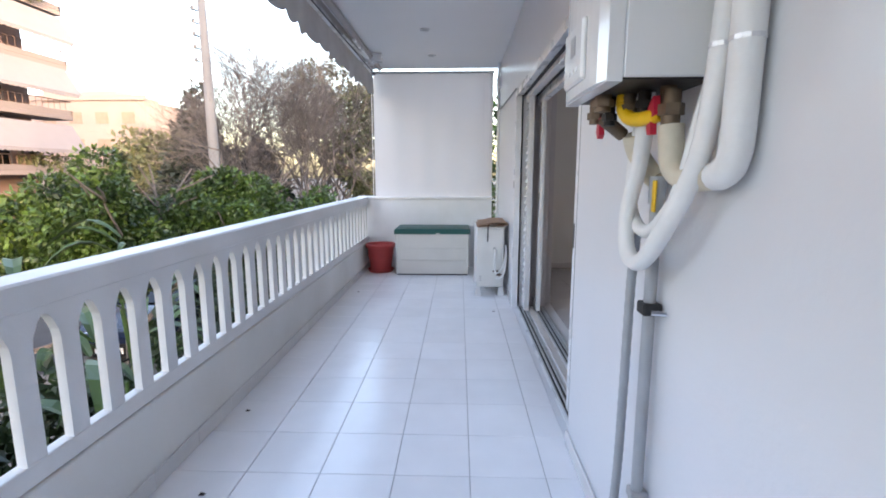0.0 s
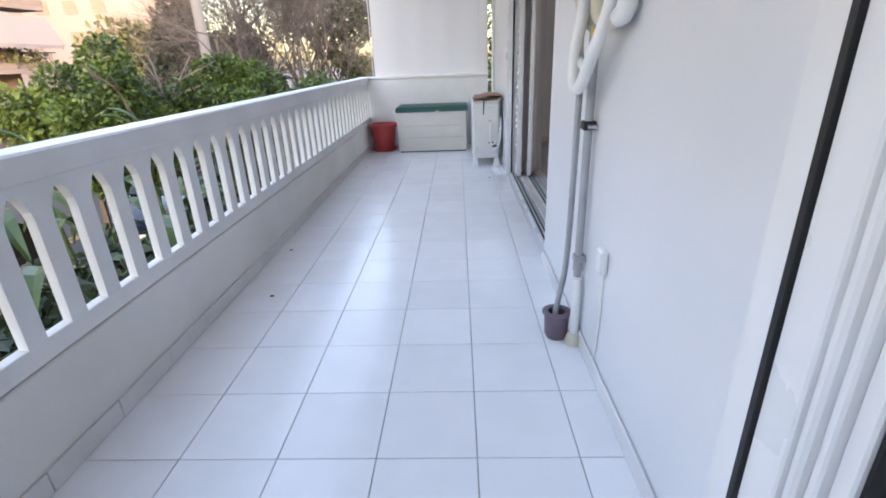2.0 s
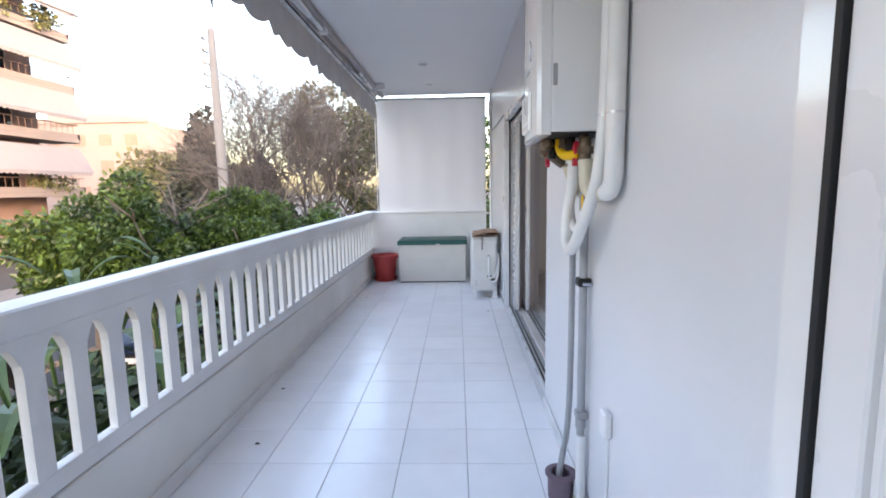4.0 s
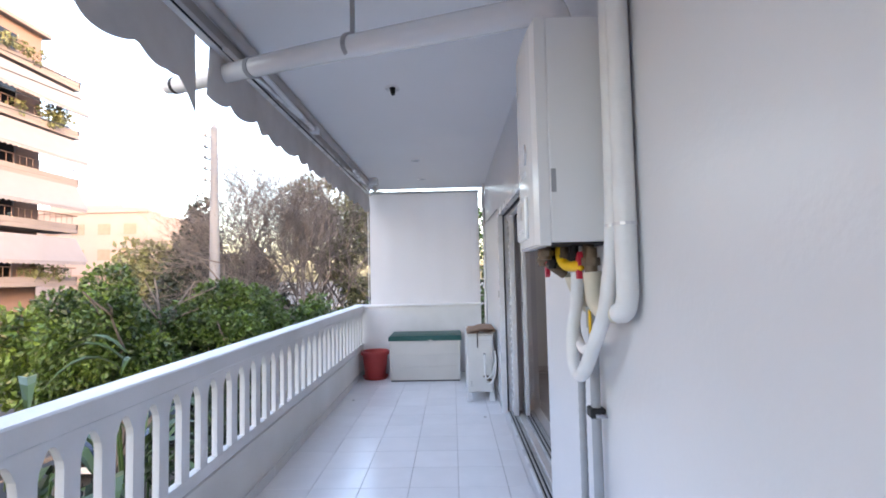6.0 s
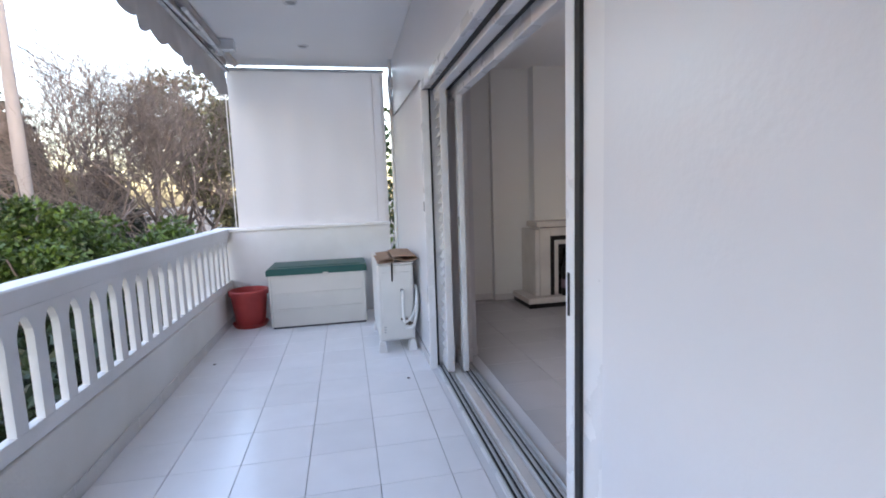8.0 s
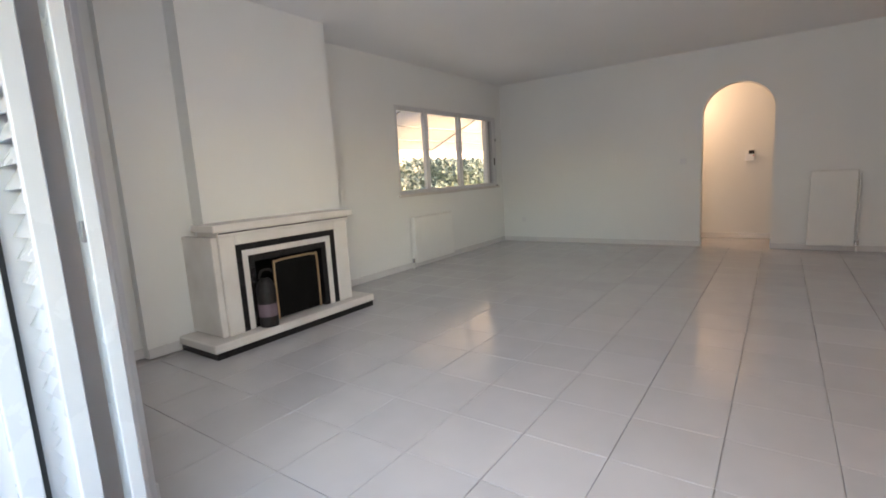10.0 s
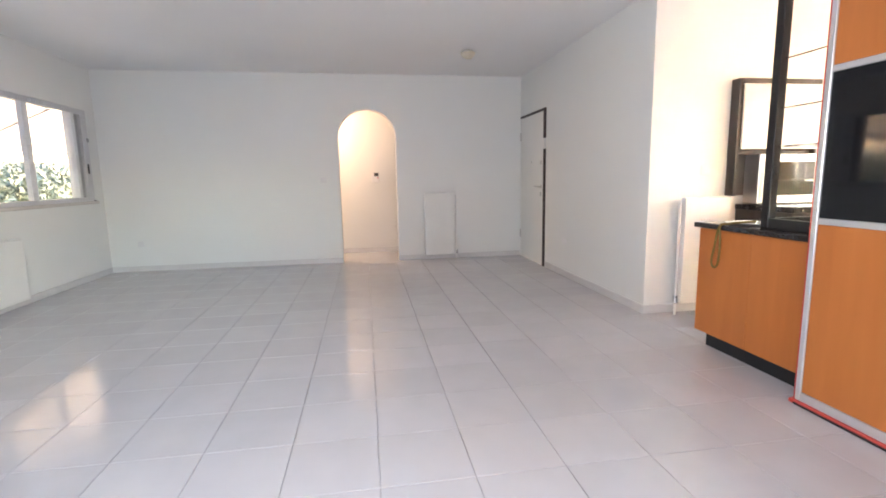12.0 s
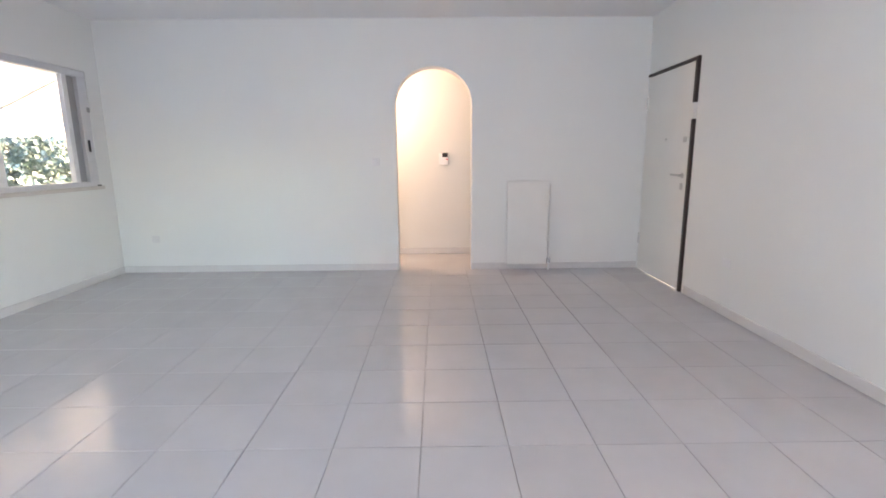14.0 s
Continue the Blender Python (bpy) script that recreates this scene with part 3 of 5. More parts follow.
# ---- balcony things ----
def storage_box():
    t = thing("storage_box", (0.94, 5.79, 0), "cream plastic garden storage box with a dark green lid", "storage box")
    x0, x1, y0, y1 = 0.45, 1.415, 5.54, 6.06
    part("body", MB().hexa([(x0 + .015, y0 + .012, .018), (x1 - .015, y0 + .012, .018), (x1 - .015, y1, .018), (x0 + .015, y1, .018),
                            (x0, y0, .545), (x1, y0, .545), (x1, y1, .545), (x0, y1, .545)]), M_BOXB, t)
    for z in (0.19, 0.35):
        part("panel_rib", MB().cbox(x0 + 0.06, x1 - 0.06, y0 - 0.002, y0 + 0.012, z, z + 0.012, 0.003), M_BOXB, t)
    for x in (x0 + 0.008, x1 - 0.03):
        part("corner_post", MB().cbox(x, x + 0.022, y0 - 0.004, y0 + 0.02, 0.02, 0.54, 0.005), M_BOXB, t)
    # black inset slab draws the shade in the gap under the box
    part("plinth", MB().box(x0 + 0.02, x1 - 0.02, y0 + 0.018, y1 - 0.01, 0.0, 0.018), M_BLACK, t, "black strip standing for the shade at the foot")
    lid = part("lid", MB().prism([(x0 - .012, .546), (x1 + .012, .546), (x1 + .012, .598), (x1 - .005, .614), (x0 + .005, .614), (x0 - .012, .598)], "y", y0 - .018, y1), M_GREEN, t, "dark green plastic lid")
    part("lid_rib", MB().cbox(x0 + 0.05, x1 - 0.05, y0 + 0.06, y1 - 0.05, 0.6145, 0.62, 0.003), M_GREEN, lid)
    part("clasp", MB().cbox(0.985, 1.035, y0 - 0.022, y0 - 0.003, 0.522, 0.56, 0.004), M_BOXB, t)


def round_pot(name, x, y, r, h, material, label, rim=0.04, saucer=True, wall_t=0.012):
    t = thing(name, (x, y, 0), label, "flower pot")
    b = r * 0.68
    z = 0.02 if saucer else 0.0
    prof = [(0.001, z), (b, z), (b + 0.01, z + 0.02), (r * 0.9, h - rim), (r * 0.91, h - rim), (r, h - rim), (r, h - 0.006), (r - 0.006, h), (r - 0.02, h),
            (r - 0.025, h - 0.008), (r * 0.86, h - rim), (b - wall_t, z + 0.03), (0.001, z + 0.03)]
    part("pot", MB().lathe(x, y, prof), material, t, smooth=True)
    part("rim", MB().lathe(x, y, [(r - 0.004, h - rim * 0.35), (r + 0.004, h - rim * 0.3), (r + 0.004, h - 0.01), (r - 0.003, h - 0.004)]), material, t, smooth=True)
    if saucer:
        part("saucer", MB().lathe(x, y, [(0.001, 0.0), (b + 0.02, 0.0), (b + 0.045, 0.04), (b + 0.038, 0.04), (b + 0.016, 0.008), (0.001, 0.008)]), material, t, smooth=True)
    return t


def outdoor_unit():
    t = thing("air_conditioner", (1.62, 4.9, 0), "cream metal outdoor air conditioning unit on plastic feet, side on", "air conditioner")
    x0, x1, y0, y1, z0, z1 = 1.47, 1.765, 4.51, 5.30, 0.095, 0.735
    part("casing", MB().cbox(x0, x1, y0, y1, z0, z1, 0.012), M_AC, t)
    part("top_cover", MB().cbox(x0 - 0.006, x1 + 0.006, y0 - 0.006, y1 + 0.006, z1 + 0.001, z1 + 0.018, 0.005), M_AC, t)
    part("service_panel", MB().cbox(x0 + 0.03, x1 - 0.02, y0 - 0.008, y0 - 0.0005, z0 + 0.02, z1 - 0.06, 0.003), M_AC, t)
    g = part("fan_grille", MB().lathe(0, 0, [(0.001, -0.004), (0.2, -0.004), (0.21, 0.004), (0.001, 0.008)]), M_GREYP, t, "grey round fan grille")
    g.rotation_euler, g.location = (0, radians(-90), 0), Vector((x0 - 0.005, 5.0, 0.42)) - base_of(t)
    for k in range(3):
        part("vent_slot", MB().cbox(x0 + 0.035, x0 + 0.055, y0 - 0.0105, y0 - 0.0085, 0.17 + k * 0.022, 0.177 + k * 0.022, 0.001), M_GREYP, t)
    for x in (x1 - 0.09, x1 - 0.05):
        part("valve", MB().cyl((x, y0 - 0.03, 0.19 + (x1 - x)), (x, y0 - 0.008, 0.19 + (x1 - x)), 0.016, n=10).cyl((x - 0.03, y0 - 0.028, 0.19 + (x1 - x)), (x + 0.03, y0 - 0.028, 0.19 + (x1 - x)), 0.009, n=8), M_BRASS, t, smooth=True)
    part("grommet", MB().cyl((x1 - 0.1, y0 - 0.012, 0.52), (x1 - 0.1, y0 - 0.008, 0.52), 0.014, n=14), M_BLACK, t)
    part("pipe", MB().tube([(x1 - 0.1, y0 - 0.012, 0.52), (x1 - 0.098, y0 - 0.035, 0.5), (x1 - 0.1, y0 - 0.04, 0.36), (x1 - 0.085, y0 - 0.04, 0.26), (x1 - 0.02, y0 - 0.03, 0.31), (x1 + 0.02, y0 - 0.01, 0.44), (x1 + 0.022, y0 + 0.06, 0.55)], 0.011, 8), M_HOSE, t, "white insulated pipe", True)
    part("pipe", MB().tube([(x1 - 0.09, y0 - 0.03, 0.2), (x1 - 0.02, y0 - 0.035, 0.22), (x1 + 0.015, y0 - 0.02, 0.34), (x1 + 0.028, y0 + 0.03, 0.5)], 0.012, 8), M_HOSE, t, "white insulated pipe", True)
    for x in (x0 + 0.01, x1 - 0.035):
        for yy in (y0 + 0.02, y1 - 0.1):
            part("foot", MB().prism([(x - 0.025, 0), (x + 0.045, 0), (x + 0.032, 0.094), (x - 0.012, 0.094)], "y", yy - 0.03, yy + 0.05), M_RAIL, t, "white plastic foot")
    part("cable", MB().tube([(x0 + 0.12, y0 - 0.004, 0.755), (x0 + 0.12, y0 - 0.014, 0.74), (x0 + 0.118, y0 - 0.012, 0.60)], 0.006, 6), M_BLACK, t, "short black cable", True)
    c = thing("cardboard_sheet", (1.62, 4.75, 0.754), "folded brown cardboard sheet lying on the outdoor unit", "cardboard")
    a, pts = MB(), []
    prof = [(1.475, .757), (1.60, .762), (1.61, .775), (1.60, .79), (1.49, .782)]
    for (xa, za), (xb, zb) in zip(prof, prof[1:]):
        a.hexa([(xa, 4.47, za), (xb, 4.47, zb), (xb, 5.0, zb), (xa, 5.0, za), (xa, 4.47, za + .005), (xb, 4.47, zb + .005), (xb, 5.0, zb + .005), (xa, 5.0, za + .005)])
    part("lower_fold", a, M_CARD, c)
    b = MB()
    prof = [(1.58, .795), (1.70, .768), (1.78, .772), (1.80, .785), (1.785, .805), (1.68, .812), (1.60, .802)]
    for (xa, za), (xb, zb) in zip(prof, prof[1:]):
        b.hexa([(xa, 4.46, za), (xb, 4.46, zb), (xb, 4.98, zb), (xa, 4.98, za), (xa, 4.46, za + .005), (xb, 4.46, zb + .005), (xb, 4.98, zb + .005), (xa, 4.98, za + .005)])
    part("upper_fold", b, M_CARD, c)


def boiler():
    t = thing("gas_boiler", (1.7, 0.69, 1.515), "white enamelled wall-hung gas boiler with pipes and red valves below", "boiler")
    x0, x1, y0, y1, z0, z1 = 1.573, 1.816, 0.49, 0.876, 1.515, 2.20
    part("casing", MB().cbox(x0 + 0.045, x1, y0, y1, z0, z1, 0.004), M_BOILER, t)
    front = part("front_panel", MB().prism([(y0 + 0.001, 1.506), (y1 - 0.001, 1.506), (y1 - 0.001, z1 - 0.002), (y0 + 0.001, z1 - 0.002)], "x", x0 + 0.012, x0 + 0.044), M_BOILER, t, "glossy curved front panel")
    bow = MB()
    for i in range(8):
        a, b = i / 8, (i + 1) / 8
        ya, yb = y0 + 0.004 + a * (y1 - y0 - 0.008), y0 + 0.004 + b * (y1 - y0 - 0.008)
        ha, hb = 0.013 * math.sin(math.pi * a) ** 0.5, 0.013 * math.sin(math.pi * b) ** 0.5
        bow.hexa([(x0 + 0.012 - ha, ya, 1.51), (x0 + 0.0125, ya, 1.51), (x0 + 0.0125, yb, 1.51), (x0 + 0.012 - hb, yb, 1.51),
                  (x0 + 0.012 - ha, ya, z1 - .006), (x0 + 0.0125, ya, z1 - .006), (x0 + 0.0125, yb, z1 - .006), (x0 + 0.012 - hb, yb, z1 - .006)])
    part("front_bow", bow, M_BOILER, front, smooth=True)["kind"] = "stuff"
    pan = part("control_panel", MB().cbox(x0 - 0.012, x0 + 0.004, y0 + 0.13, y0 + 0.31, 1.535, 1.675, 0.006), M_BOILER, t, "raised white control panel")
    part("display", MB().cbox(x0 - 0.0135, x0 - 0.011, y0 + 0.19, y0 + 0.235, 1.603, 1.648, 0.0008), M_GREYP, pan, "small grey display")
    for k in range(3):
        part("button", MB().cbox(x0 - 0.0135, x0 - 0.011, y0 + 0.16 + k * 0.04, y0 + 0.175 + k * 0.04, 1.56, 1.572, 0.0008), M_SILVER, pan)
    part("badge", MB().prism([(y0 + 0.15, 1.78), (y0 + 0.175, 1.815), (y0 + 0.15, 1.85), (y0 + 0.125, 1.815)], "x", x0 - 0.004, x0 + 0.003), M_SILVER, t, "plain lozenge badge")
    part("badge_bar", MB().cbox(x0 - 0.003, x0 + 0.003, y0 + 0.15, y0 + 0.25, 1.745, 1.762, 0.001), M_SILVER, t)
    part("rating_label", MB().cbox(x0 + 0.049, x0 + 0.064, y0 - 0.0015, y0 - 0.0003, 1.665, 1.735, 0.0005), M_GREYP, t, "grey rating label")
    # dark plate takes the place of the shade inside the casing
    part("underside", MB().box(x0 + 0.03, x1 - 0.004, y0 + 0.006, y1 - 0.006, z0 - 0.004, z0 - 0.0005), M_DARK, t, "dark plate standing for the shade in the open underside")
    for xx, yy, zz, r in ((1.65, .80, 1.45, .016), (1.67, .74, 1.44, .014), (1.70, .69, 1.455, .017), (1.72, .64, 1.46, .015), (1.75, .58, 1.44, .018), (1.64, .70, 1.47, .02)):
        part("connection", MB().cyl((xx, yy, 1.513), (xx, yy, zz), r, n=10).cyl((xx, yy, zz + 0.012), (xx, yy, zz + 0.03), r * 1.35, n=6), M_BRASS if r > .0155 else M_DARK, t, smooth=True)
    part("gas_hose", MB().tube([(1.69, .70, 1.51), (1.69, .695, 1.475), (1.70, .66, 1.448), (1.72, .60, 1.445), (1.735, .58, 1.45)], 0.017, 10, 8, 0.05), M_YELLOW, t, "yellow corrugated gas hose", True)
    part("valve_body", MB().cyl((1.75, .56, 1.50), (1.75, .56, 1.40), 0.02, n=10).cyl((1.75, .56, 1.47), (1.75, .56, 1.445), 0.028, n=6), M_BRASS, t, smooth=True)
    part("valve_body", MB().cyl((1.66, .76, 1.46), (1.72, .78, 1.42), 0.018, n=10), M_BRASS, t, smooth=True)
    part("valve_handle", MB().prism([(.575, 1.49), (.60, 1.47), (.615, 1.45), (.60, 1.405), (.58, 1.405), (.585, 1.44), (.565, 1.45)], "x", 1.715, 1.73), M_RED, t, "red butterfly valve handle")
    part("valve_handle", MB().prism([(.775, 1.465), (.795, 1.46), (.805, 1.43), (.79, 1.41), (.775, 1.42), (.78, 1.44)], "x", 1.655, 1.67), M_RED, t, "red butterfly valve handle")
    part("insulated_elbow", MB().tube([(1.755, .565, 1.425), (1.757, .562, 1.38), (1.76, .553, 1.335), (1.766, .52, 1.312), (1.772, .46, 1.308), (1.776, .405, 1.312)], 0.028, 12, 8), M_BEIGE, t, "thick beige insulated pipe", True)
    part("insulated_pipe", MB().tube([(1.776, .40, 1.312), (1.778, .375, 1.318), (1.782, .357, 1.345), (1.784, .352, 1.42), (1.785, .352, 1.8), (1.786, .353, 2.745)], 0.029, 12, 8), M_HOSE, t, "thick white insulated pipe", True)
    part("insulated_pipe", MB().tube([(1.74, .76, 1.42), (1.76, .77, 1.37), (1.785, .745, 1.32), (1.80, .72, 1.30)], 0.028, 10), M_BEIGE, t, "thick beige insulated pipe", True)
    part("hose", MB().tube([(1.772, .398, 2.745), (1.772, .398, 2.2), (1.77, .398, 1.75), (1.765, .398, 1.55), (1.752, .42, 1.35), (1.725, .49, 1.20), (1.72, .60, 1.105), (1.722, .70, 1.12), (1.73, .735, 1.22), (1.74, .705, 1.33), (1.735, .665, 1.43), (1.73, .655, 1.51)], 0.021, 10, 10, 0.02), M_HOSE, t, "white insulated hose hanging in a loop", True)
    part("hose", MB().tube([(1.792, .43, 2.745), (1.792, .43, 2.1), (1.787, .44, 1.6), (1.77, .465, 1.42), (1.76, .51, 1.28), (1.75, .60, 1.19), (1.75, .69, 1.175), (1.752, .765, 1.22), (1.755, .79, 1.32), (1.75, .75, 1.42), (1.74, .73, 1.51)], 0.0165, 10, 10, 0.02), M_HOSE, t, "white insulated hose hanging in a loop", True)
    part("pipe_tie", MB().cyl((1.785, .352, 1.548), (1.785, .352, 1.556), .0305, n=14).cyl((1.765, .398, 1.548), (1.765, .398, 1.556), .0225, n=14), M_SILVER, t, "thin tie round the pipes")
    part("gas_cock", MB().cbox(1.785, 1.815, .655, .70, 1.36, 1.42, 0.006).cyl((1.78, .678, 1.39), (1.815, .678, 1.39), 0.016, n=10), M_HOSE, t)
    part("gas_cock_lever", MB().cbox(1.772, 1.778, .672, .69, 1.22, 1.30, 0.002), M_YELLOW, t, "yellow lever")
    flue = part("flue", MB().tube([(1.70, .69, 2.20), (1.70, .69, 2.30), (1.66, .71, 2.345), (1.5, .80, 2.37), (0.6, 1.32, 2.495), (-0.33, 1.86, 2.60)], 0.05, 18, 8), M_BOILER, t, "white exhaust flue rising across the balcony", True)
    d = (Vector((-0.33, 1.86, 2.60)) - Vector((0.6, 1.32, 2.495))).normalized()
    for s, r, mm in ((0.33, .054, M_GREYP), (1.03, .052, M_BLACK)):
        p = Vector((0.6, 1.32, 2.495)) + d * s
        part("flue_ring", MB().cyl(p, p + d * 0.03, r, n=18), mm, flue)
    p = Vector((-0.33, 1.86, 2.60))
    part("flue_cap", MB().cyl(p, p + d * 0.07, 0.046, 0.04, n=18), M_BOILER, flue)
    p = Vector((0.6, 1.32, 2.495)) - d * 0.35
    part("flue_clamp", MB().cyl(p, p + d * 0.025, 0.055, n=18).cbox(p.x - .01, p.x + .01, p.y - .01, p.y + .01, p.z + .05, 2.752, .002), M_GREYP, flue)


storage_box()
round_pot("flower_pot", 0.215, 5.80, 0.198, 0.385, M_TERRA, "terracotta-red plastic flower pot with saucer, empty", 0.05)
round_pot("small_pot", 1.725, 0.75, 0.062, 0.135, M_PURPLE, "small purple-grey clay pot catching the drain hose", 0.012, False, 0.006)
outdoor_unit()
boiler()

drain = thing("drain_pipe", (1.79, 0.70, 0), "grey plastic drain pipe clipped to the wall", "pipe")
part("pipe", MB().cyl((1.79, .70, 0.05), (1.79, .70, 1.31), 0.016, n=12), M_PIPE, drain, smooth=True)
part("coupling", MB().cyl((1.79, .70, 1.24), (1.79, .70, 1.31), 0.021, n=12), M_PIPE, drain, smooth=True)
part("coupling", MB().cyl((1.79, .70, 0.36), (1.79, .70, 0.40), 0.021, n=12), M_PIPE, drain, smooth=True)
part("lower_pipe", MB().cyl((1.79, .685, 0.0), (1.79, .685, 0.33), 0.02, n=12), M_HOSE, drain, "white lower pipe", True)
part("foot", MB().lathe(1.79, .685, [(0.034, 0.0), (0.034, 0.03), (0.026, 0.06), (0.018, 0.06)], 14), M_BEIGE, drain, "yellowed foot", True)
part("clip", MB().cbox(1.765, 1.815, .675, .725, .945, .978, .004), M_BLACK, drain, "black pipe clip")
part("clip_screw", MB().cyl((1.775, .65, .962), (1.81, .64, .962), .007, n=8), M_CHROME, drain)
part("clip", MB().cbox(1.768, 1.815, .678, .722, .40, .43, .004), M_GREYP, drain)
hose = thing("drain_hose", (1.76, 0.80, 0.1), "grey corrugated drain hose ending in the small pot", "hose")
part("tube", MB().tube([(1.76, .745, 1.16), (1.765, .775, 1.0), (1.768, .79, .7), (1.765, .79, .45), (1.755, .785, .30), (1.735, .77, .20), (1.72, .757, .12), (1.717, .75, .05)], 0.013, 10, 14, 0.05), M_PIPE, hose, smooth=True)
sock = thing("wall_socket", (1.81, .43, .52), "white wall socket with a thin cable running down", "socket")
part("cover", MB().cbox(1.79, 1.819, .40, .46, .47, .56, .006), M_ALU, sock)
part("cable", MB().tube([(1.812, .43, .47), (1.814, .428, .3), (1.814, .445, .12), (1.815, .47, .078)], .004, 6), M_HOSE, sock, smooth=True)

for k, (x, y) in enumerate(((0.15, 4.62), (0.10, 1.9), (1.62, 3.9), (0.22, 1.2))):
    lf = thing("dry_leaf", (x, y, 0), "small dry brown leaf on the balcony tiles", "leaf")
    part("blade", MB().hexa([(x - .012, y - .005, .001), (x + .01, y - .008, .004), (x + .014, y + .006, .002), (x - .008, y + .008, .006), (x - .012, y - .005, .003), (x + .01, y - .008, .006), (x + .014, y + .006, .004), (x - .008, y + .008, .008)]), M_BROWN, lf)

# side blind at the balcony's end
blind = thing("side_blind", (0.9, 6.16, 1.0), "off-white fabric side blind stretched above the end wall", "blind")
xs = [0.10 + i * 1.635 / 30 for i in range(31)]
edge = [(x, 6.15 + 0.006 * math.sin(i * 0.9)) for i, x in enumerate(xs)]
fab = MB().prism(edge + [(x, y + 0.004) for x, y in reversed(edge)], "z", 1.006, 2.66)
part("fabric", fab, M_SCREEN, blind, smooth=True)
part("top_tube", MB().cyl((0.08, 6.155, 2.675), (1.75, 6.155, 2.675), 0.018, n=12), M_ALUG, blind, "grey metal tube", True)
part("seam", MB().cbox(1.606, 1.618, 6.136, 6.142, 1.01, 2.655, .001), M_SCREEN, blind)
part("hem", MB().cbox(1.70, 1.73, 6.136, 6.143, 1.01, 2.655, .001), M_SCREEN, blind)
part("cord", MB().cyl((0.075, 6.15, 1.0), (0.075, 6.15, 2.75), .005, n=6), M_HOSE, blind)
down = thing("downpipe", (1.80, 6.03, 0), "white vertical pipes and cables in the balcony corner", "pipe")
part("pipe", MB().cyl((1.80, 6.03, 0), (1.80, 6.03, 2.35), .018, n=10), M_HOSE, down, smooth=True)
part("bend", MB().tube([(1.80, 6.03, 2.35), (1.79, 6.0, 2.45), (1.795, 5.95, 2.6), (1.80, 5.95, 2.75)], .02, 10), M_HOSE, down, smooth=True)
part("box", MB().cbox(1.77, 1.819, 5.93, 6.03, 2.45, 2.58, .008), M_HOSE, down)
trunk = thing("cable_trunking", (1.815, 5.0, 2.12), "thin grey cable line along the wall above the door", "cable")
part("line", MB().tube([(1.812, 4.12, 2.11), (1.812, 5.0, 2.13), (1.812, 5.9, 2.16), (1.81, 6.0, 2.2), (1.81, 6.0, 2.45)], .007, 6), M_PIPE, trunk, smooth=True)

for k, yy in enumerate((2.36, 4.50, 5.56)):
    s = thing("ceiling_spot", (0.93, yy, 2.75), "small recessed ceiling spot with a bare holder" if k == 0 else "small recessed white ceiling spot", "ceiling light", "balcony spots")
    part("ring", MB().lathe(0.93, yy, [(0.055, 2.7535), (0.055, 2.747), (0.042, 2.744), (0.036, 2.752)], 24), M_ALU, s, smooth=True)
    if k == 0:
        part("holder", MB().cyl((0.93, yy, 2.75), (0.935, yy - .01, 2.70), 0.022, 0.014, n=12), M_DARK, s, smooth=True)
    else:
        part("bulb", MB().lathe(0.93, yy, [(0.036, 2.75), (0.001, 2.748)], 20), M_GREYP, s)

# awning folded under the ceiling's edge
awn = thing("awning", (0.12, 2.5, 2.65), "folded grey-white fabric awning with a scalloped valance", "awning")
part("front_bar", MB().cbox(0.085, 0.135, -3.1, 6.1, 2.625, 2.685, .008), M_ALU, awn)
part("back_cover", MB().cbox(0.086, 0.12, -3.1, 6.1, 2.686, 2.753, .004), M_AWN, awn, "fabric cover under the ceiling")
part("bar_groove", MB().box(0.136, 0.139, -3.1, 6.1, 2.63, 2.642), M_BLACK, awn)
part("roller", MB().cyl((0.20, -3.1, 2.715), (0.20, 6.1, 2.715), .032, n=14), M_AWN, awn, "rolled fabric", True)


def valance(y0, y1, drop, lift):
    n, v, f = int((y1 - y0) / 0.025), [], []
    for i in range(n + 1):
        yy = y0 + (y1 - y0) * i / n
        z = 2.40 + lift(yy) - drop * abs(math.sin(math.pi * (yy - 0.05) / 0.27)) ** 0.7
        wob = 0.018 * math.sin(yy * 7.3) + 0.01 * math.sin(yy * 17)
        v += [(0.105, yy, 2.63), (0.11 + wob * 0.5, yy, (2.63 + z) / 2), (0.112 + wob, yy, z)]
        v += [(0.101, yy, 2.63), (0.106 + wob * 0.5, yy, (2.63 + z) / 2), (0.108 + wob, yy, z)]
    for i in range(n):
        a, b = i * 6, i * 6 + 6
        f += [(a, b, b + 1, a + 1), (a + 1, b + 1, b + 2, a + 2), (a + 3, a + 4, b + 4, b + 3), (a + 4, a + 5, b + 5, b + 4), (a + 2, b + 2, b + 5, a + 5)]
    mb = MB()
    mb.add(v, f)
    return mb


part("valance", valance(-3.0, 1.30, 0.045, lambda q: -0.10 * max(0, q - 1.05) / 0.25 - 0.03), M_AWN, awn, "scalloped fabric valance", True)
part("valance", valance(1.44, 6.08, 0.045, lambda q: 0.0), M_AWN, awn, "scalloped fabric valance", True)
for y0, y1 in ((1.7, 2.95), (4.42, 5.45)):
    arm = part("folding_arm", MB().cyl((0.22, y0, 2.645), (0.20, y1, 2.655), .017, n=10), M_ALU, awn, "white folded awning arm", True)
    part("fore_arm", MB().cyl((0.20, y1, 2.655), (0.15, y0 - 0.2, 2.64), .014, n=10), M_ALU, arm, smooth=True)
    part("elbow", MB().cbox(0.17, 0.235, y1 - 0.03, y1 + 0.05, 2.625, 2.68, .008), M_ALU, arm)
part("bracket", MB().cbox(0.06, 0.34, 5.40, 5.50, 2.66, 2.753, .006), M_ALU, awn)


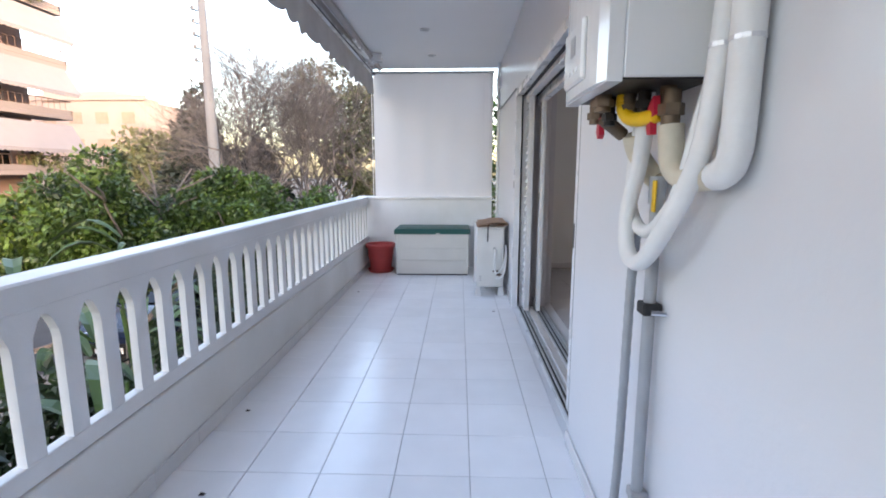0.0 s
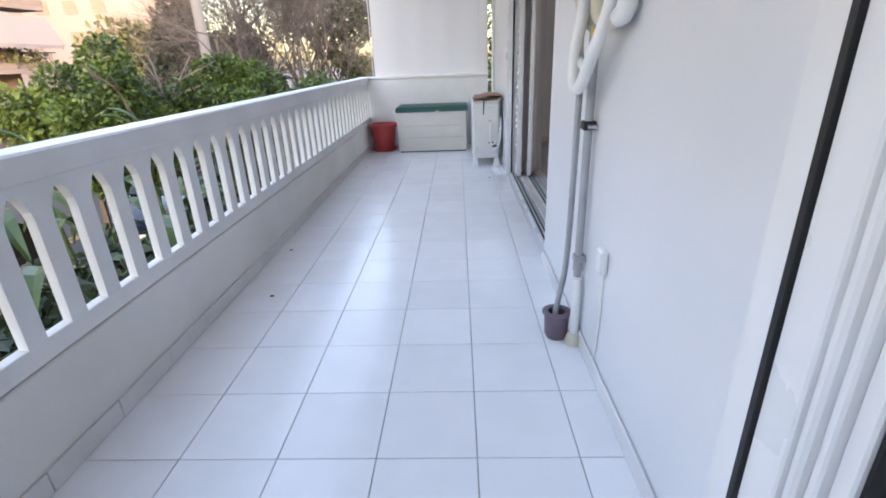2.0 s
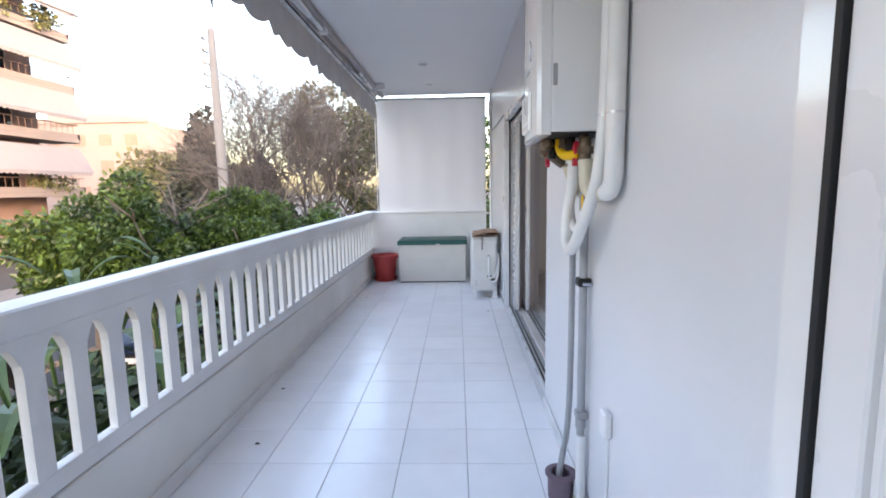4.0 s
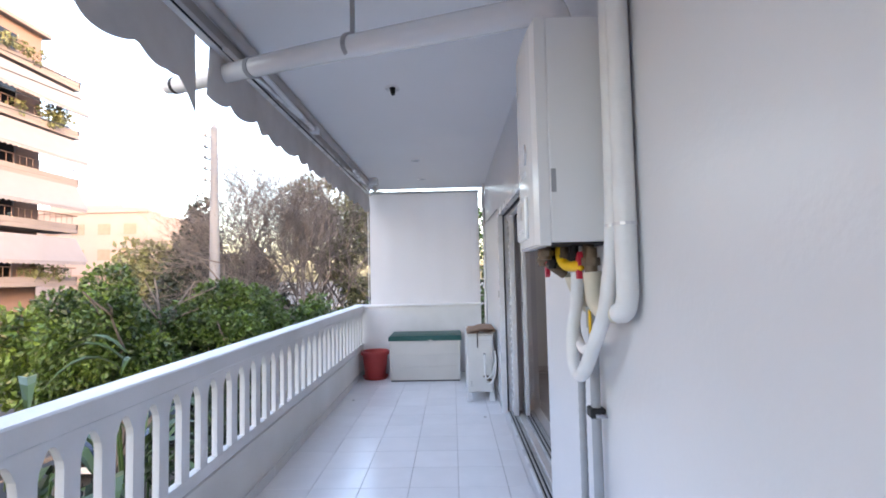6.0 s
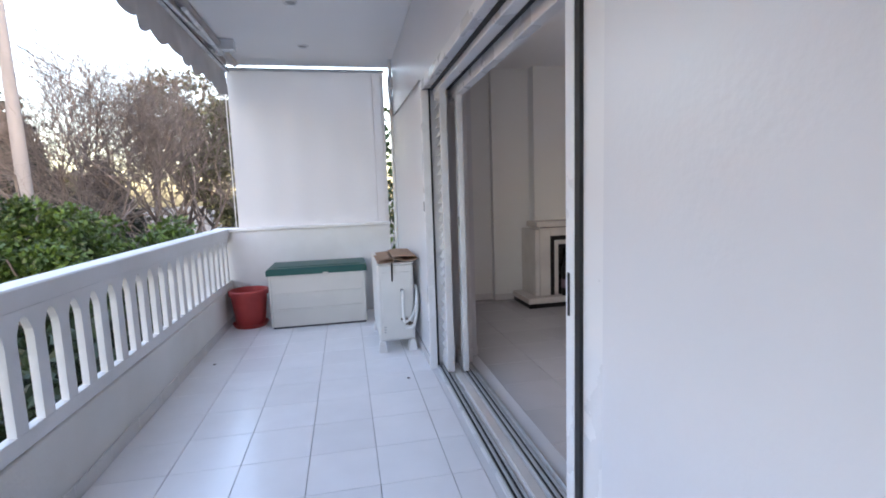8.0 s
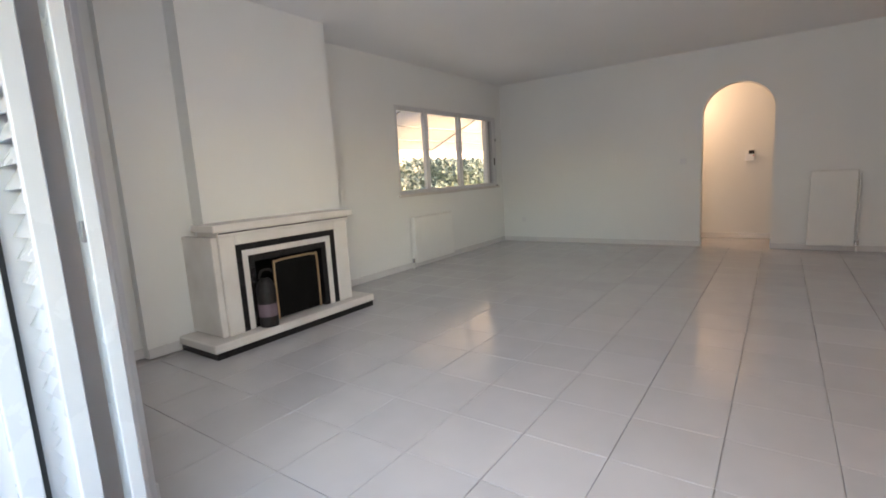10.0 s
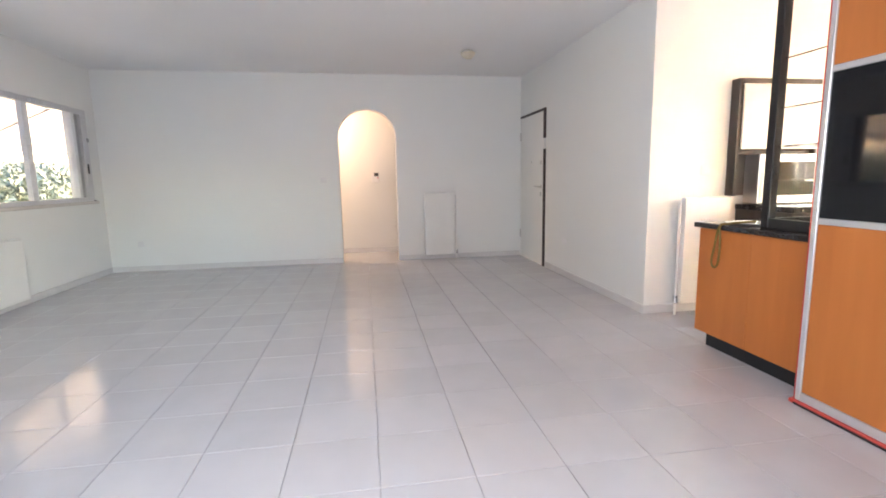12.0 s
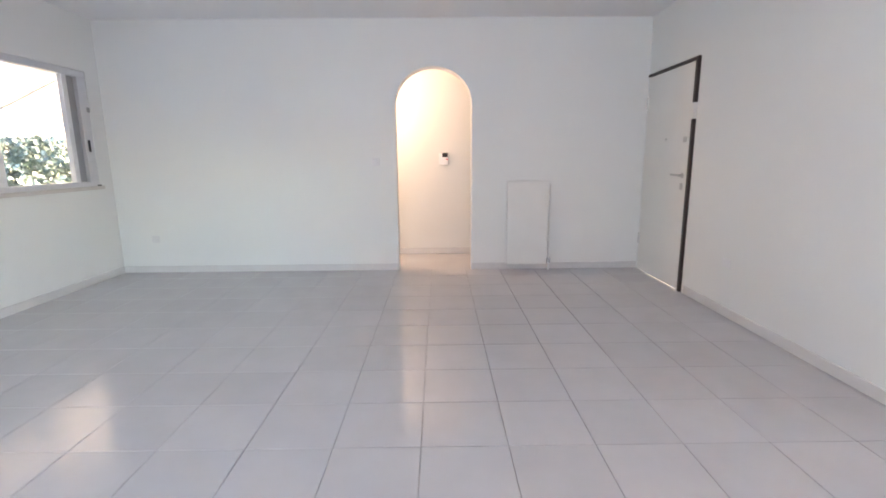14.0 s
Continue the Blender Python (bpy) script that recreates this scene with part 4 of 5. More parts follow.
# ---- room things ----
def fireplace():
    t = thing("fireplace", (3.95, 5.9, 0), "white marble fireplace with black marble bands under a plain chimney breast", "fireplace")
    breast = MB().box(3.40, 4.79, 5.86, 6.328, 0.93, 2.699)
    part("chimney_breast", breast, M_ROOM, t, "plain white chimney breast")
    part("core", MB().box(3.40, 3.62, 5.70, 6.328, 0.12, 0.93).box(4.36, 4.60, 5.70, 6.328, 0.12, 0.93).box(3.62, 4.36, 5.70, 6.328, 0.72, 0.93), M_ROOM, t)
    part("mantel", MB().cbox(3.30, 4.66, 5.55, 5.865, 0.90, 0.955, .006), M_MARBLE, t, "white marble mantel shelf")
    part("mantel_moulding", MB().cbox(3.34, 4.62, 5.575, 5.86, 0.865, 0.899, .004), M_MARBLE, t)
    part("moulding_line", MB().box(3.345, 4.615, 5.572, 5.575, 0.885, 0.892), M_BMARBLE, t)
    for x0, x1, name in ((3.35, 3.475, "pilaster"), (4.45, 4.60, "pilaster")):
        part(name, MB().cbox(x0, x1, 5.585, 5.72, 0.115, 0.864, .006), M_MARBLE, t, "white marble pilaster")
    part("lintel", MB().cbox(3.476, 4.449, 5.585, 5.72, 0.79, 0.864, .004), M_MARBLE, t)
    part("side_cheek", MB().cbox(3.30, 3.349, 5.60, 6.30, 0.115, 0.864, .006), M_MARBLE, t)
    for a, b, zt, yy, m, nm in ((3.476, 0.05, .79, 5.597, M_BMARBLE, "black_band"), (3.526, 0.05, .742, 5.603, M_MARBLE, "white_band"), (3.576, 0.055, .694, 5.609, M_BMARBLE, "inner_band")):
        r = 4.449 - (a - 3.476)
        part(nm, MB().box(a, a + b, yy, 5.70, 0.115, zt).box(r - b, r, yy, 5.70, 0.115, zt).box(a + b, r - b, yy, 5.70, zt - b, zt), m, t)
    part("firebox", MB().box(3.63, 4.30, 6.2, 6.32, 0.115, 0.66).box(3.621, 3.631, 5.70, 6.2, .115, .72).box(4.295, 4.359, 5.70, 6.2, .115, .72).box(3.631, 4.295, 5.70, 6.2, .64, .72).box(3.631, 4.295, 5.70, 6.2, .115, .12), M_SOOT, t, "black sooty firebox")
    scr = part("fire_screen", MB().box(3.80, 4.24, 5.618, 5.626, 0.13, 0.60), M_SOOT, t, "black fire screen with a brass rim")
    part("screen_rim", MB().tube([(3.80, 5.615, .125), (3.80, 5.615, .56), (3.83, 5.615, .605), (4.02, 5.615, .612), (4.21, 5.615, .605), (4.24, 5.615, .56), (4.24, 5.615, .125)], .010, 8), M_GOLD, scr, "brass rim", True)
    hearth = part("hearth", MB().cbox(3.17, 4.79, 5.485, 6.0, 0.05, 0.114, .008), M_MARBLE, t, "raised white marble hearth")
    part("hearth_base", MB().box(3.185, 4.775, 5.495, 6.0, 0.0, 0.05), M_BMARBLE, hearth, "black marble base")
    b = thing("fire_extinguisher_bin", (3.67, 5.57, 0.114), "black cylindrical fireside canister with a reddish label", "canister")
    part("body", MB().lathe(3.67, 5.56, [(0.001, .115), (.07, .115), (.072, .13), (.072, .42), (.055, .47), (.03, .50), (.001, .505)], 20), M_DARK, b, smooth=True)
    part("label", MB().lathe(3.67, 5.56, [(.0728, .20), (.0728, .30)], 40).cbox(3.64, 3.70, 5.484, 5.4875, .20, .30, .001), M_PURPLE, b, "reddish label")
    part("handle", MB().tube([(3.62, 5.56, .50), (3.64, 5.55, .56), (3.70, 5.55, .565), (3.74, 5.55, .54)], .009, 8), M_DARK, b, smooth=True)


def radiator(name, label, x0, x1, y0, y1, z0, z1, axis, face, pipe):
    """A flat panel radiator; axis: the way it runs; face: outward side."""
    t = thing(name, ((x0 + x1) / 2, (y0 + y1) / 2, z0), label, "radiator")
    part("panel", MB().cbox(x0, x1, y0, y1, z0, z1, .006), M_RAD, t)
    a0, a1 = (x0, x1) if axis == "x" else (y0, y1)
    for a in (a0 + .0075, a1 - .0075):
        if axis == "x":
            part("edge_seam", MB().cbox(a - .004, a + .004, y0 - .002, y1 + .001, z0 + .02, z1 - .02, .001), M_RAD, t)
        else:
            part("edge_seam", MB().cbox(x0 - .002, x1 + .001, a - .004, a + .004, z0 + .02, z1 - .02, .001), M_RAD, t)
    part("top_grille", MB().cbox(x0 + .004, x1 - .004, y0 + .004, y1 - .004, z1 + .0005, z1 + .008, .002), M_RAD, t)
    px, py = pipe
    part("pipe", MB().cyl((px, py, 0), (px, py, z1 - .04), .009, n=8), M_RAD, t, smooth=True)
    part("valve", MB().cyl((px, py, z0 + .01), (px, py, z0 + .07), .02, n=10), M_CHROME, t, smooth=True)
    for dz in (0.1, z1 - z0 - 0.1):
        if axis == "x":
            part("bracket", MB().box((x0 + x1) / 2 - .02, (x0 + x1) / 2 + .02, y1, 6.329, z0 + dz, z0 + dz + .03), M_RAD, t)
        else:
            part("bracket", MB().box(x1, x1 + .045, (y0 + y1) / 2 - .02, (y0 + y1) / 2 + .02, z0 + dz, z0 + dz + .03), M_RAD, t)
    return t


def room_window():
    t = thing("window_1", (7.6, 6.4, 1.0), "wide three-pane aluminium window", "window", kind="structure")
    y0, y1 = 6.335, 6.395
    fr = part("window_frame", MB().cbox(6.281, 8.919, y0, y1, 2.085, 2.149, .004).cbox(6.281, 8.919, y0, y1, 1.001, 1.05, .004).cbox(6.281, 6.33, y0, y1, 1.05, 2.085, .004).cbox(8.80, 8.919, y0, y1, 1.05, 2.085, .004), M_SILVER, t)
    for x in (6.94, 7.79):
        part("mullion", MB().cbox(x - .045, x + .045, y0 - .006, y1 - .01, 1.05, 2.085, .005), M_ALU, t)
    part("sash_edge", MB().cbox(8.60, 8.66, y0 - .006, y1 - .012, 1.05, 2.085, .005), M_ALU, t)
    for a, b in ((6.33, 6.895), (6.985, 7.745), (7.835, 8.60)):
        p = part("pane", MB().box(a, b, 6.36, 6.366, 1.05, 2.085), M_GLASS, t)
        p.visible_shadow = False
    part("side_panel", MB().box(8.66, 8.80, 6.372, 6.39, 1.05, 2.085), M_GREYP, t, "grey side panel")
    part("window_sill", MB().cbox(6.25, 8.95, 6.30, 6.334, .965, 1.0, .004), M_MARBLE, t)
    part("latch", MB().cbox(8.83, 8.86, 6.325, 6.334, 1.35, 1.47, .003), M_BLACK, t)
    part("hinge", MB().cbox(8.88, 8.915, 6.322, 6.334, 1.75, 1.80, .003), M_GREYP, t)
    part("hinge", MB().cbox(8.88, 8.935, 6.322, 6.334, 1.0, 1.012, .003), M_BLACK, t)


def entrance_door():
    t = thing("door_1", (8.57, 0.46, 0), "white entrance door with a dark brown frame edge and metal handle", "door", kind="structure")
    part("leaf", MB().cbox(8.135, 9.055, 0.43, 0.475, 0.006, 2.075, .003), M_DOOR, t)
    part("frame", MB().cbox(8.095, 8.13, 0.40, 0.485, 0.0, 1.58, .003), M_BROWN, t, "dark brown steel frame")
    part("frame", MB().cbox(8.09, 8.13, 0.40, 0.487, 1.72, 2.108, .003), M_BROWN, t, "dark brown steel frame")
    part("keep_plate", MB().cbox(8.095, 8.128, 0.40, 0.487, 1.581, 1.719, .003), M_DOOR, t)
    part("head_frame", MB().cbox(8.131, 9.085, 0.41, 0.482, 2.082, 2.108, .003), M_BROWN, t, "dark brown steel frame")
    part("hinge_frame", MB().cbox(9.06, 9.085, 0.41, 0.468, 0.0, 2.081, .003), M_DOOR, t)
    h = part("handle", MB().cyl((8.22, .476, 1.08), (8.22, .52, 1.08), .011, n=10).cyl((8.215, .515, 1.08), (8.36, .515, 1.085), .010, n=10), M_STEEL, t, "satin metal lever handle", True)
    part("rose", MB().cyl((8.22, .475, 1.08), (8.22, .482, 1.08), .024, n=16), M_STEEL, h, smooth=True)
    part("lock", MB().cbox(8.20, 8.24, .475, .485, .95, 1.01, .004), M_STEEL, t)
    part("lock", MB().cbox(8.19, 8.24, .475, .488, 1.38, 1.43, .004), M_STEEL, t)
    part("peephole", MB().cyl((8.59, .475, 1.42), (8.59, .481, 1.42), .012, n=12), M_STEEL, t, smooth=True)
    for z in (0.3, 1.75):
        part("hinge", MB().cyl((9.057, .482, z), (9.057, .482, z + .12), .011, n=8), M_STEEL, t, smooth=True)


def small_plate(name, label, x0, x1, y0, y1, z0, z1, cat, dot=None):
    t = thing(name, ((x0 + x1) / 2, (y0 + y1) / 2, z0), label, cat)
    part("plate", MB().cbox(x0, x1, y0, y1, z0, z1, .003), M_ALU, t)
    if dot:
        part("rocker", MB().cbox(*dot, .002), M_ALU, t)
    return t


fireplace()
radiator("radiator", "white panel radiator under the window", 6.42, 7.34, 6.235, 6.30, 0.07, 0.68, "x", 6.236, (6.395, 6.27))
radiator("radiator", "tall narrow white panel radiator beside the archway", 9.03, 9.075, 1.52, 1.975, 0.07, 1.0, "y", 9.031, (9.06, 1.495))
radiator("radiator", "tall white panel radiator on the kitchen side wall", 5.63, 5.69, -0.25, 0.185, 0.1, 1.01, "y", 5.631, (5.66, 0.212))
room_window()
entrance_door()
small_plate("light_switch", "white light switch beside the archway", 9.11, 9.119, 3.38, 3.46, 1.18, 1.26, "switch", (9.106, 9.11, 3.40, 3.44, 1.195, 1.245))
small_plate("wall_socket", "small white socket low on the wall", 9.11, 9.119, 5.89, 5.97, .345, .42, "socket", (9.107, 9.11, 5.91, 5.95, .36, .40))
small_plate("wall_socket", "small white socket low on the wall by the entrance", 7.39, 7.49, .461, .47, .39, .46, "socket", (7.41, 7.47, .47, .473, .40, .45))
small_plate("light_switch", "white light switch on the kitchen side wall", 5.73, 5.739, -.10, -.02, 1.20, 1.28, "switch", (5.726, 5.73, -.08, -.04, 1.215, 1.265))
ic = thing("intercom", (10.03, 2.66, 1.2), "small white intercom with a black screen on the hall wall", "intercom")
part("body", MB().cbox(10.01, 10.049, 2.60, 2.72, 1.17, 1.33, .008), M_ALU, ic)
part("screen", MB().cbox(10.004, 10.01, 2.61, 2.68, 1.27, 1.325, .002), M_BLACK, ic, "black screen")
part("light", MB().cbox(10.005, 10.0095, 2.61, 2.63, 1.235, 1.25, .001), M_RED, ic, "small red light")
cl = thing("ceiling_lamp", (7.79, 1.565, 2.64), "small round beige ceiling lamp", "ceiling lamp")
part("base", MB().lathe(7.79, 1.565, [(0.001, 2.699), (.06, 2.699), (.06, 2.68), (.001, 2.68)], 20), M_STEEL, cl, smooth=True)
part("shade", MB().lathe(7.79, 1.565, [(.085, 2.68), (.085, 2.67), (.07, 2.64), (.04, 2.618), (.001, 2.612)], 24), M_BEIGE, cl, smooth=True)
hl = thing("hall_lamp", (9.75, 3.9, 2.42), "round frosted hall ceiling lamp giving warm light", "ceiling lamp")
part("base", MB().lathe(9.75, 3.9, [(0.001, 2.699), (.12, 2.699), (.12, 2.67), (.001, 2.67)], 24), M_ALU, hl, smooth=True)
part("shade", MB().lathe(9.75, 3.9, [(.11, 2.669), (.13, 2.62), (.10, 2.57), (.05, 2.54), (.001, 2.535)], 24), M_LAMPW, hl, smooth=True)


# ---- kitchen corner ----
def counter():
    t = thing("kitchen_counter", (4.6, 0.25, 0), "orange wood kitchen counter unit on a black plinth", "kitchen cabinet")
    x0, x1, y0, y1 = 4.12, 5.03, -0.10, 0.50
    part("carcass", MB().cbox(x0, x1, y0, y1 - .02, .095, .835, .003), M_ORANGE, t)
    for a, b in ((x0 + .002, 4.57), (4.574, x1)):
        part("front_panel", MB().cbox(a, b, y1 - .019, y1, .095, .833, .002), M_ORANGE, t, "orange veneered panel")
    part("plinth", MB().box(x0, x1 - .09, y0 + .05, y1 - .03, 0, .094), M_BLACK, t, "black plinth")
    w = thing("worktop", (4.6, 0.25, .837), "thin black stone worktop on the counter", "worktop")
    part("slab", MB().cbox(x0, x1 + .03, y0 - .02, y1 + .03, .838, .872, .004), M_CTOP, w)
    p = thing("paper_stack", (4.9, .3, .873), "loose white papers on the black worktop", "paper")
    for k in range(4):
        a = 0.25 * k
        c, s = math.cos(a), math.sin(a)
        cx, cy, z = 4.86 - .04 * k, .22 + .03 * k, .8725 + .004 * k
        q = [(cx + c * u - s * v, cy + s * u + c * v) for u, v in ((-.15, -.1), (.15, -.1), (.15, .1), (-.15, .1))]
        part("sheet", MB().prism(q, "z", z, z + .003), M_PAPER, p)
    st = thing("hanging_strap", (4.78, .53, .7), "olive cable loop hanging over the counter's edge", "strap")
    part("loop", MB().tube([(4.70, .36, .90), (4.76, .50, .885), (4.80, .54, .86), (4.84, .535, .72), (4.86, .535, .62), (4.83, .537, .585), (4.80, .535, .62), (4.79, .537, .75), (4.80, .537, .86)], .007, 8), M_STRAP, st, smooth=True)


def display_cabinet():
    t = thing("display_cabinet", (4.33, 0.2, .873), "black framed glass display cabinet with glass shelves standing on the worktop", "display cabinet")
    x0, x1, y0, y1, z0, z1 = 4.12, 4.605, -.06, .42, .873, 2.45
    for x in (x0, x1 - .055):
        for y in (y0, y1 - .055):
            part("post", MB().cbox(x, x + .055, y, y + .055, z0, z1, .003), M_BLACK, t, "black wooden post")
    for z in (z0, z1 - .06):
        for y in (y0 + .002, y1 - .05):
            part("frame", MB().cbox(x0 + .055, x1 - .055, y, y + .048, z, z + .06, .003), M_BLACK, t)
        for x in (x0 + .002, x1 - .05):
            part("frame", MB().cbox(x, x + .048, y0 + .055, y1 - .055, z, z + .06, .003), M_BLACK, t)
    for z in (1.16, 1.36, 1.58, 1.86):
        part("glass_shelf", MB().cbox(x0 + .03, x1 - .03, y0 + .03, y1 - .03, z, z + .008, .002), M_GLASS, t, "clear glass shelf")
    p = part("pane", MB().box(x0 + .055, x1 - .055, y1 - .03, y1 - .025, z0 + .06, z1 - .06), M_GLASS, t)
    p.visible_shadow = False


def wardrobe():
    t = thing("sliding_wardrobe", (3.3, 0.3, 0), "tall orange sliding-door cupboard with black glass bands and red edges", "wardrobe")
    x0, x1, y1, z1 = 2.45, 4.085, .64, 2.55
    part("carcass", MB().box(x0, x1 - .02, -.1, y1 - .07, .0, z1), M_ORANGE, t)
    part("side_panel", MB().cbox(x1 - .019, x1, -.1, y1 - .02, 0, z1, .002), M_REDF, t, "red lacquered side panel")
    part("bottom_track", MB().cbox(x0, x1, y1 - .069, y1 + .01, 0, .022, .003), M_REDF, t, "red bottom track")
    part("track_slot", MB().box(x0, x1 - .03, y1 + .0105, y1 + .012, .0, .012), M_BLACK, t)
    for a, b in ((x0 + .01, 3.26), (3.262, x1 - .022)):
        d = part("sliding_door", MB().cbox(a + .03, b - .03, y1 - .03, y1 - .012, .07, .95, .002), M_ORANGE, t, "orange veneer door panel")
        part("upper_panel", MB().cbox(a + .03, b - .03, y1 - .03, y1 - .012, 1.705, 2.45, .002), M_ORANGE, d)
        part("glass_band", MB().cbox(a + .03, b - .03, y1 - .03, y1 - .013, .982, 1.672, .002), M_BGLASS, d, "black glass band")
        for z in (.951, 1.673, .0225, 2.451):
            part("rail", MB().cbox(a + .03, b - .03, y1 - .032, y1 - .006, z, z + (.03 if z > .1 else .047), .002), M_SILVER, d, "satin metal rail")
        for x in (a, b - .03):
            part("stile", MB().cbox(x, x + .03, y1 - .034, y1 - .004, .0225, 2.49, .003), M_SILVER, d, "satin metal stile")


def kitchen_units():
    t = thing("wall_cabinet", (5.6, -0.7, 1.40), "cream wall cabinet in a dark wenge frame", "wall cabinet")
    x0, x1, y0, y1 = 5.64, 5.737, -1.05, -.26
    part("frame", MB().cbox(x0, x1, y1 - .03, y1, 1.02, 1.99, .003).cbox(x0, x1, y0, y0 + .03, .95, 1.99, .003).cbox(x0, x1, y0 + .03, y1 - .03, 1.95, 1.99, .003).cbox(x0 + .04, x1, y0 + .03, y1 - .03, 1.37, 1.40, .003).box(x1 - .02, x1, y0 + .03, y1 - .03, 1.02, 1.95), M_WENGE, t, "dark wenge frame")
    part("door", MB().cbox(x0 - .018, x0, y0 + .01, y1 - .035, 1.41, 1.945, .003), M_CREAM, t, "cream laminate door")
    o = thing("microwave_oven", (5.6, -.75, .95), "stainless steel microwave oven with a dark glass door", "microwave")
    part("body", MB().cbox(5.55, 5.715, -1.0, -.42, .951, 1.365, .006), M_STEEL, o)
    part("door_glass", MB().cbox(5.543, 5.5495, -.95, -.54, 1.02, 1.30, .003), M_BGLASS, o, "dark glass door")
    part("handle", MB().cyl((5.525, -.47, 1.03), (5.525, -.47, 1.30), .010, n=8).cyl((5.525, -.47, 1.05), (5.55, -.47, 1.05), .008, n=6).cyl((5.525, -.47, 1.28), (5.55, -.47, 1.28), .008, n=6), M_STEEL, o, smooth=True)
    for z in (.99, 1.33):
        part("trim", MB().cbox(5.545, 5.5495, -.99, -.44, z, z + .015, .002), M_SILVER, o)
    b = thing("base_cabinet", (5.5, -.7, 0), "dark wenge base cabinet with a black top", "kitchen cabinet")
    part("body", MB().cbox(5.17, 5.737, -3.0, -.38, .1, .90, .003), M_WENGE, b)
    part("top", MB().cbox(5.15, 5.737, -3.0, -.37, .901, .945, .004), M_CTOP, b, "black stone top")
    part("plinth", MB().box(5.22, 5.737, -3.0, -.40, 0, .099), M_BLACK, b)


counter()
display_cabinet()
wardrobe()
kitchen_units()
win = thing("window_2", (4.55, -3.5, 1.0), "kitchen window with white frame", "window", kind="structure")
part("window_frame", MB().cbox(2.951, 5.149, -3.56, -3.50, 1.001, 1.06, .003).cbox(2.951, 5.149, -3.56, -3.50, 2.34, 2.399, .003).cbox(2.951, 3.01, -3.56, -3.50, 1.06, 2.34, .003).cbox(5.09, 5.149, -3.56, -3.50, 1.06, 2.34, .003), M_ALU, win)
part("mullion", MB().cbox(4.02, 4.08, -3.55, -3.51, 1.06, 2.34, .003), M_ALU, win)
ob = part("pane", MB().box(3.01, 5.09, -3.533, -3.527, 1.06, 2.34), M_GLASS, win)
ob.visible_shadow = False


# ---- outdoors ----
G = -2.1
rng = np.random.default_rng(7)
solid("ground", MB().box(-400, 400, -400, 400, G - 0.5, G - 0.12), M_ROAD, "ground reaching to the horizon", "ground", "structure")
solid("garden_bed", MB().box(-2.9, -0.15, -6, 30, G - 0.12, G + 0.05), M_SOIL, "planted garden strip below the balcony", "ground", "structure")
solid("pavement", MB().box(-5.9, -3.05, -10, 40, G - 0.12, G), M_PAVE, "grey paved footpath with a kerb", "pavement", "structure")
solid("pavement_far", MB().box(-15.5, -13.0, -10, 60, G - 0.12, G), M_PAVE, "far grey footpath", "pavement", "structure")
solid("wall_base", MB().box(0.0, 10.4, -3.6, 6.7, G - 0.1, -0.31), M_FAC, "plain rendered base of the house", "wall", "structure")


def leaves(name, centres, n, size, material, seed, squash=0.9, droop=0.3):
    """Many small bent leaves gathered in clumps: centres are (x, y, z, radius)."""
    r = np.random.default_rng(seed)
    v, f = [], []
    w = np.array([c[3] ** 2 for c in centres])
    pick = r.choice(len(centres), n, p=w / w.sum())
    for i in pick:
        cx, cy, cz, rad = centres[i]
        d = r.normal(size=3)
        d /= np.linalg.norm(d)
        k = rad * (0.55 + 0.5 * r.random() ** 0.6)
        p = np.array((cx, cy, cz)) + d * k * np.array((1, 1, squash))
        axis = d * 0.6 + r.normal(size=3) * 0.6 + np.array((0, 0, -droop))
        axis /= np.linalg.norm(axis)
        side = np.cross(axis, r.normal(size=3))
        side /= np.linalg.norm(side) + 1e-9
        nrm = np.cross(axis, side)
        s = size * (0.6 + 0.8 * r.random())
        b = len(v)
        v += [tuple(p), tuple(p + axis * s * 0.5 + side * s * 0.29 + nrm * s * 0.08), tuple(p + axis * s), tuple(p + axis * s * 0.5 - side * s * 0.29 + nrm * s * 0.08)]
        f += [(b, b + 1, b + 2), (b, b + 2, b + 3)]
    return quick_mesh(name, v, f, material)


def clumps(cx, cy, cz, rx, ry, rz, n, r0, seed):
    r = np.random.default_rng(seed)
    out = []
    for _ in range(n):
        d = r.normal(size=3)
        d /= np.linalg.norm(d)
        k = 0.35 + 0.65 * r.random() ** 0.5
        out.append((cx + d[0] * rx * k, cy + d[1] * ry * k, cz + d[2] * rz * k, r0 * (0.6 + 0.7 * r.random())))
    return out


def limbs(mb, p, d, length, rad, depth, r, spread=0.55, lift=0.12, tips=None, sides=5):
    """Tapered branching limbs."""
    p, d = Vector(p), Vector(d).normalized()
    bend = Vector(r.normal(size=3)) * 0.12
    q = p + d * length * 0.55
    q2 = q + (d + bend).normalized() * length * 0.45
    mb.cyl(p, q, rad, rad * 0.82, sides, False)
    mb.cyl(q, q2, rad * 0.82, rad * 0.62, sides, False)
    if depth == 0:
        if tips is not None:
            tips.append(q2)
        return
    for k in range(int(r.integers(2, 4)) + (1 if depth > 3 else 0)):
        nd = (d + Vector(r.normal(size=3)) * spread + Vector((0, 0, lift))).normalized()
        limbs(mb, q2 if k else q, nd, length * (0.62 + 0.22 * r.random()), rad * 0.58, depth - 1, r, spread, lift, tips, 4 if depth < 3 else sides)


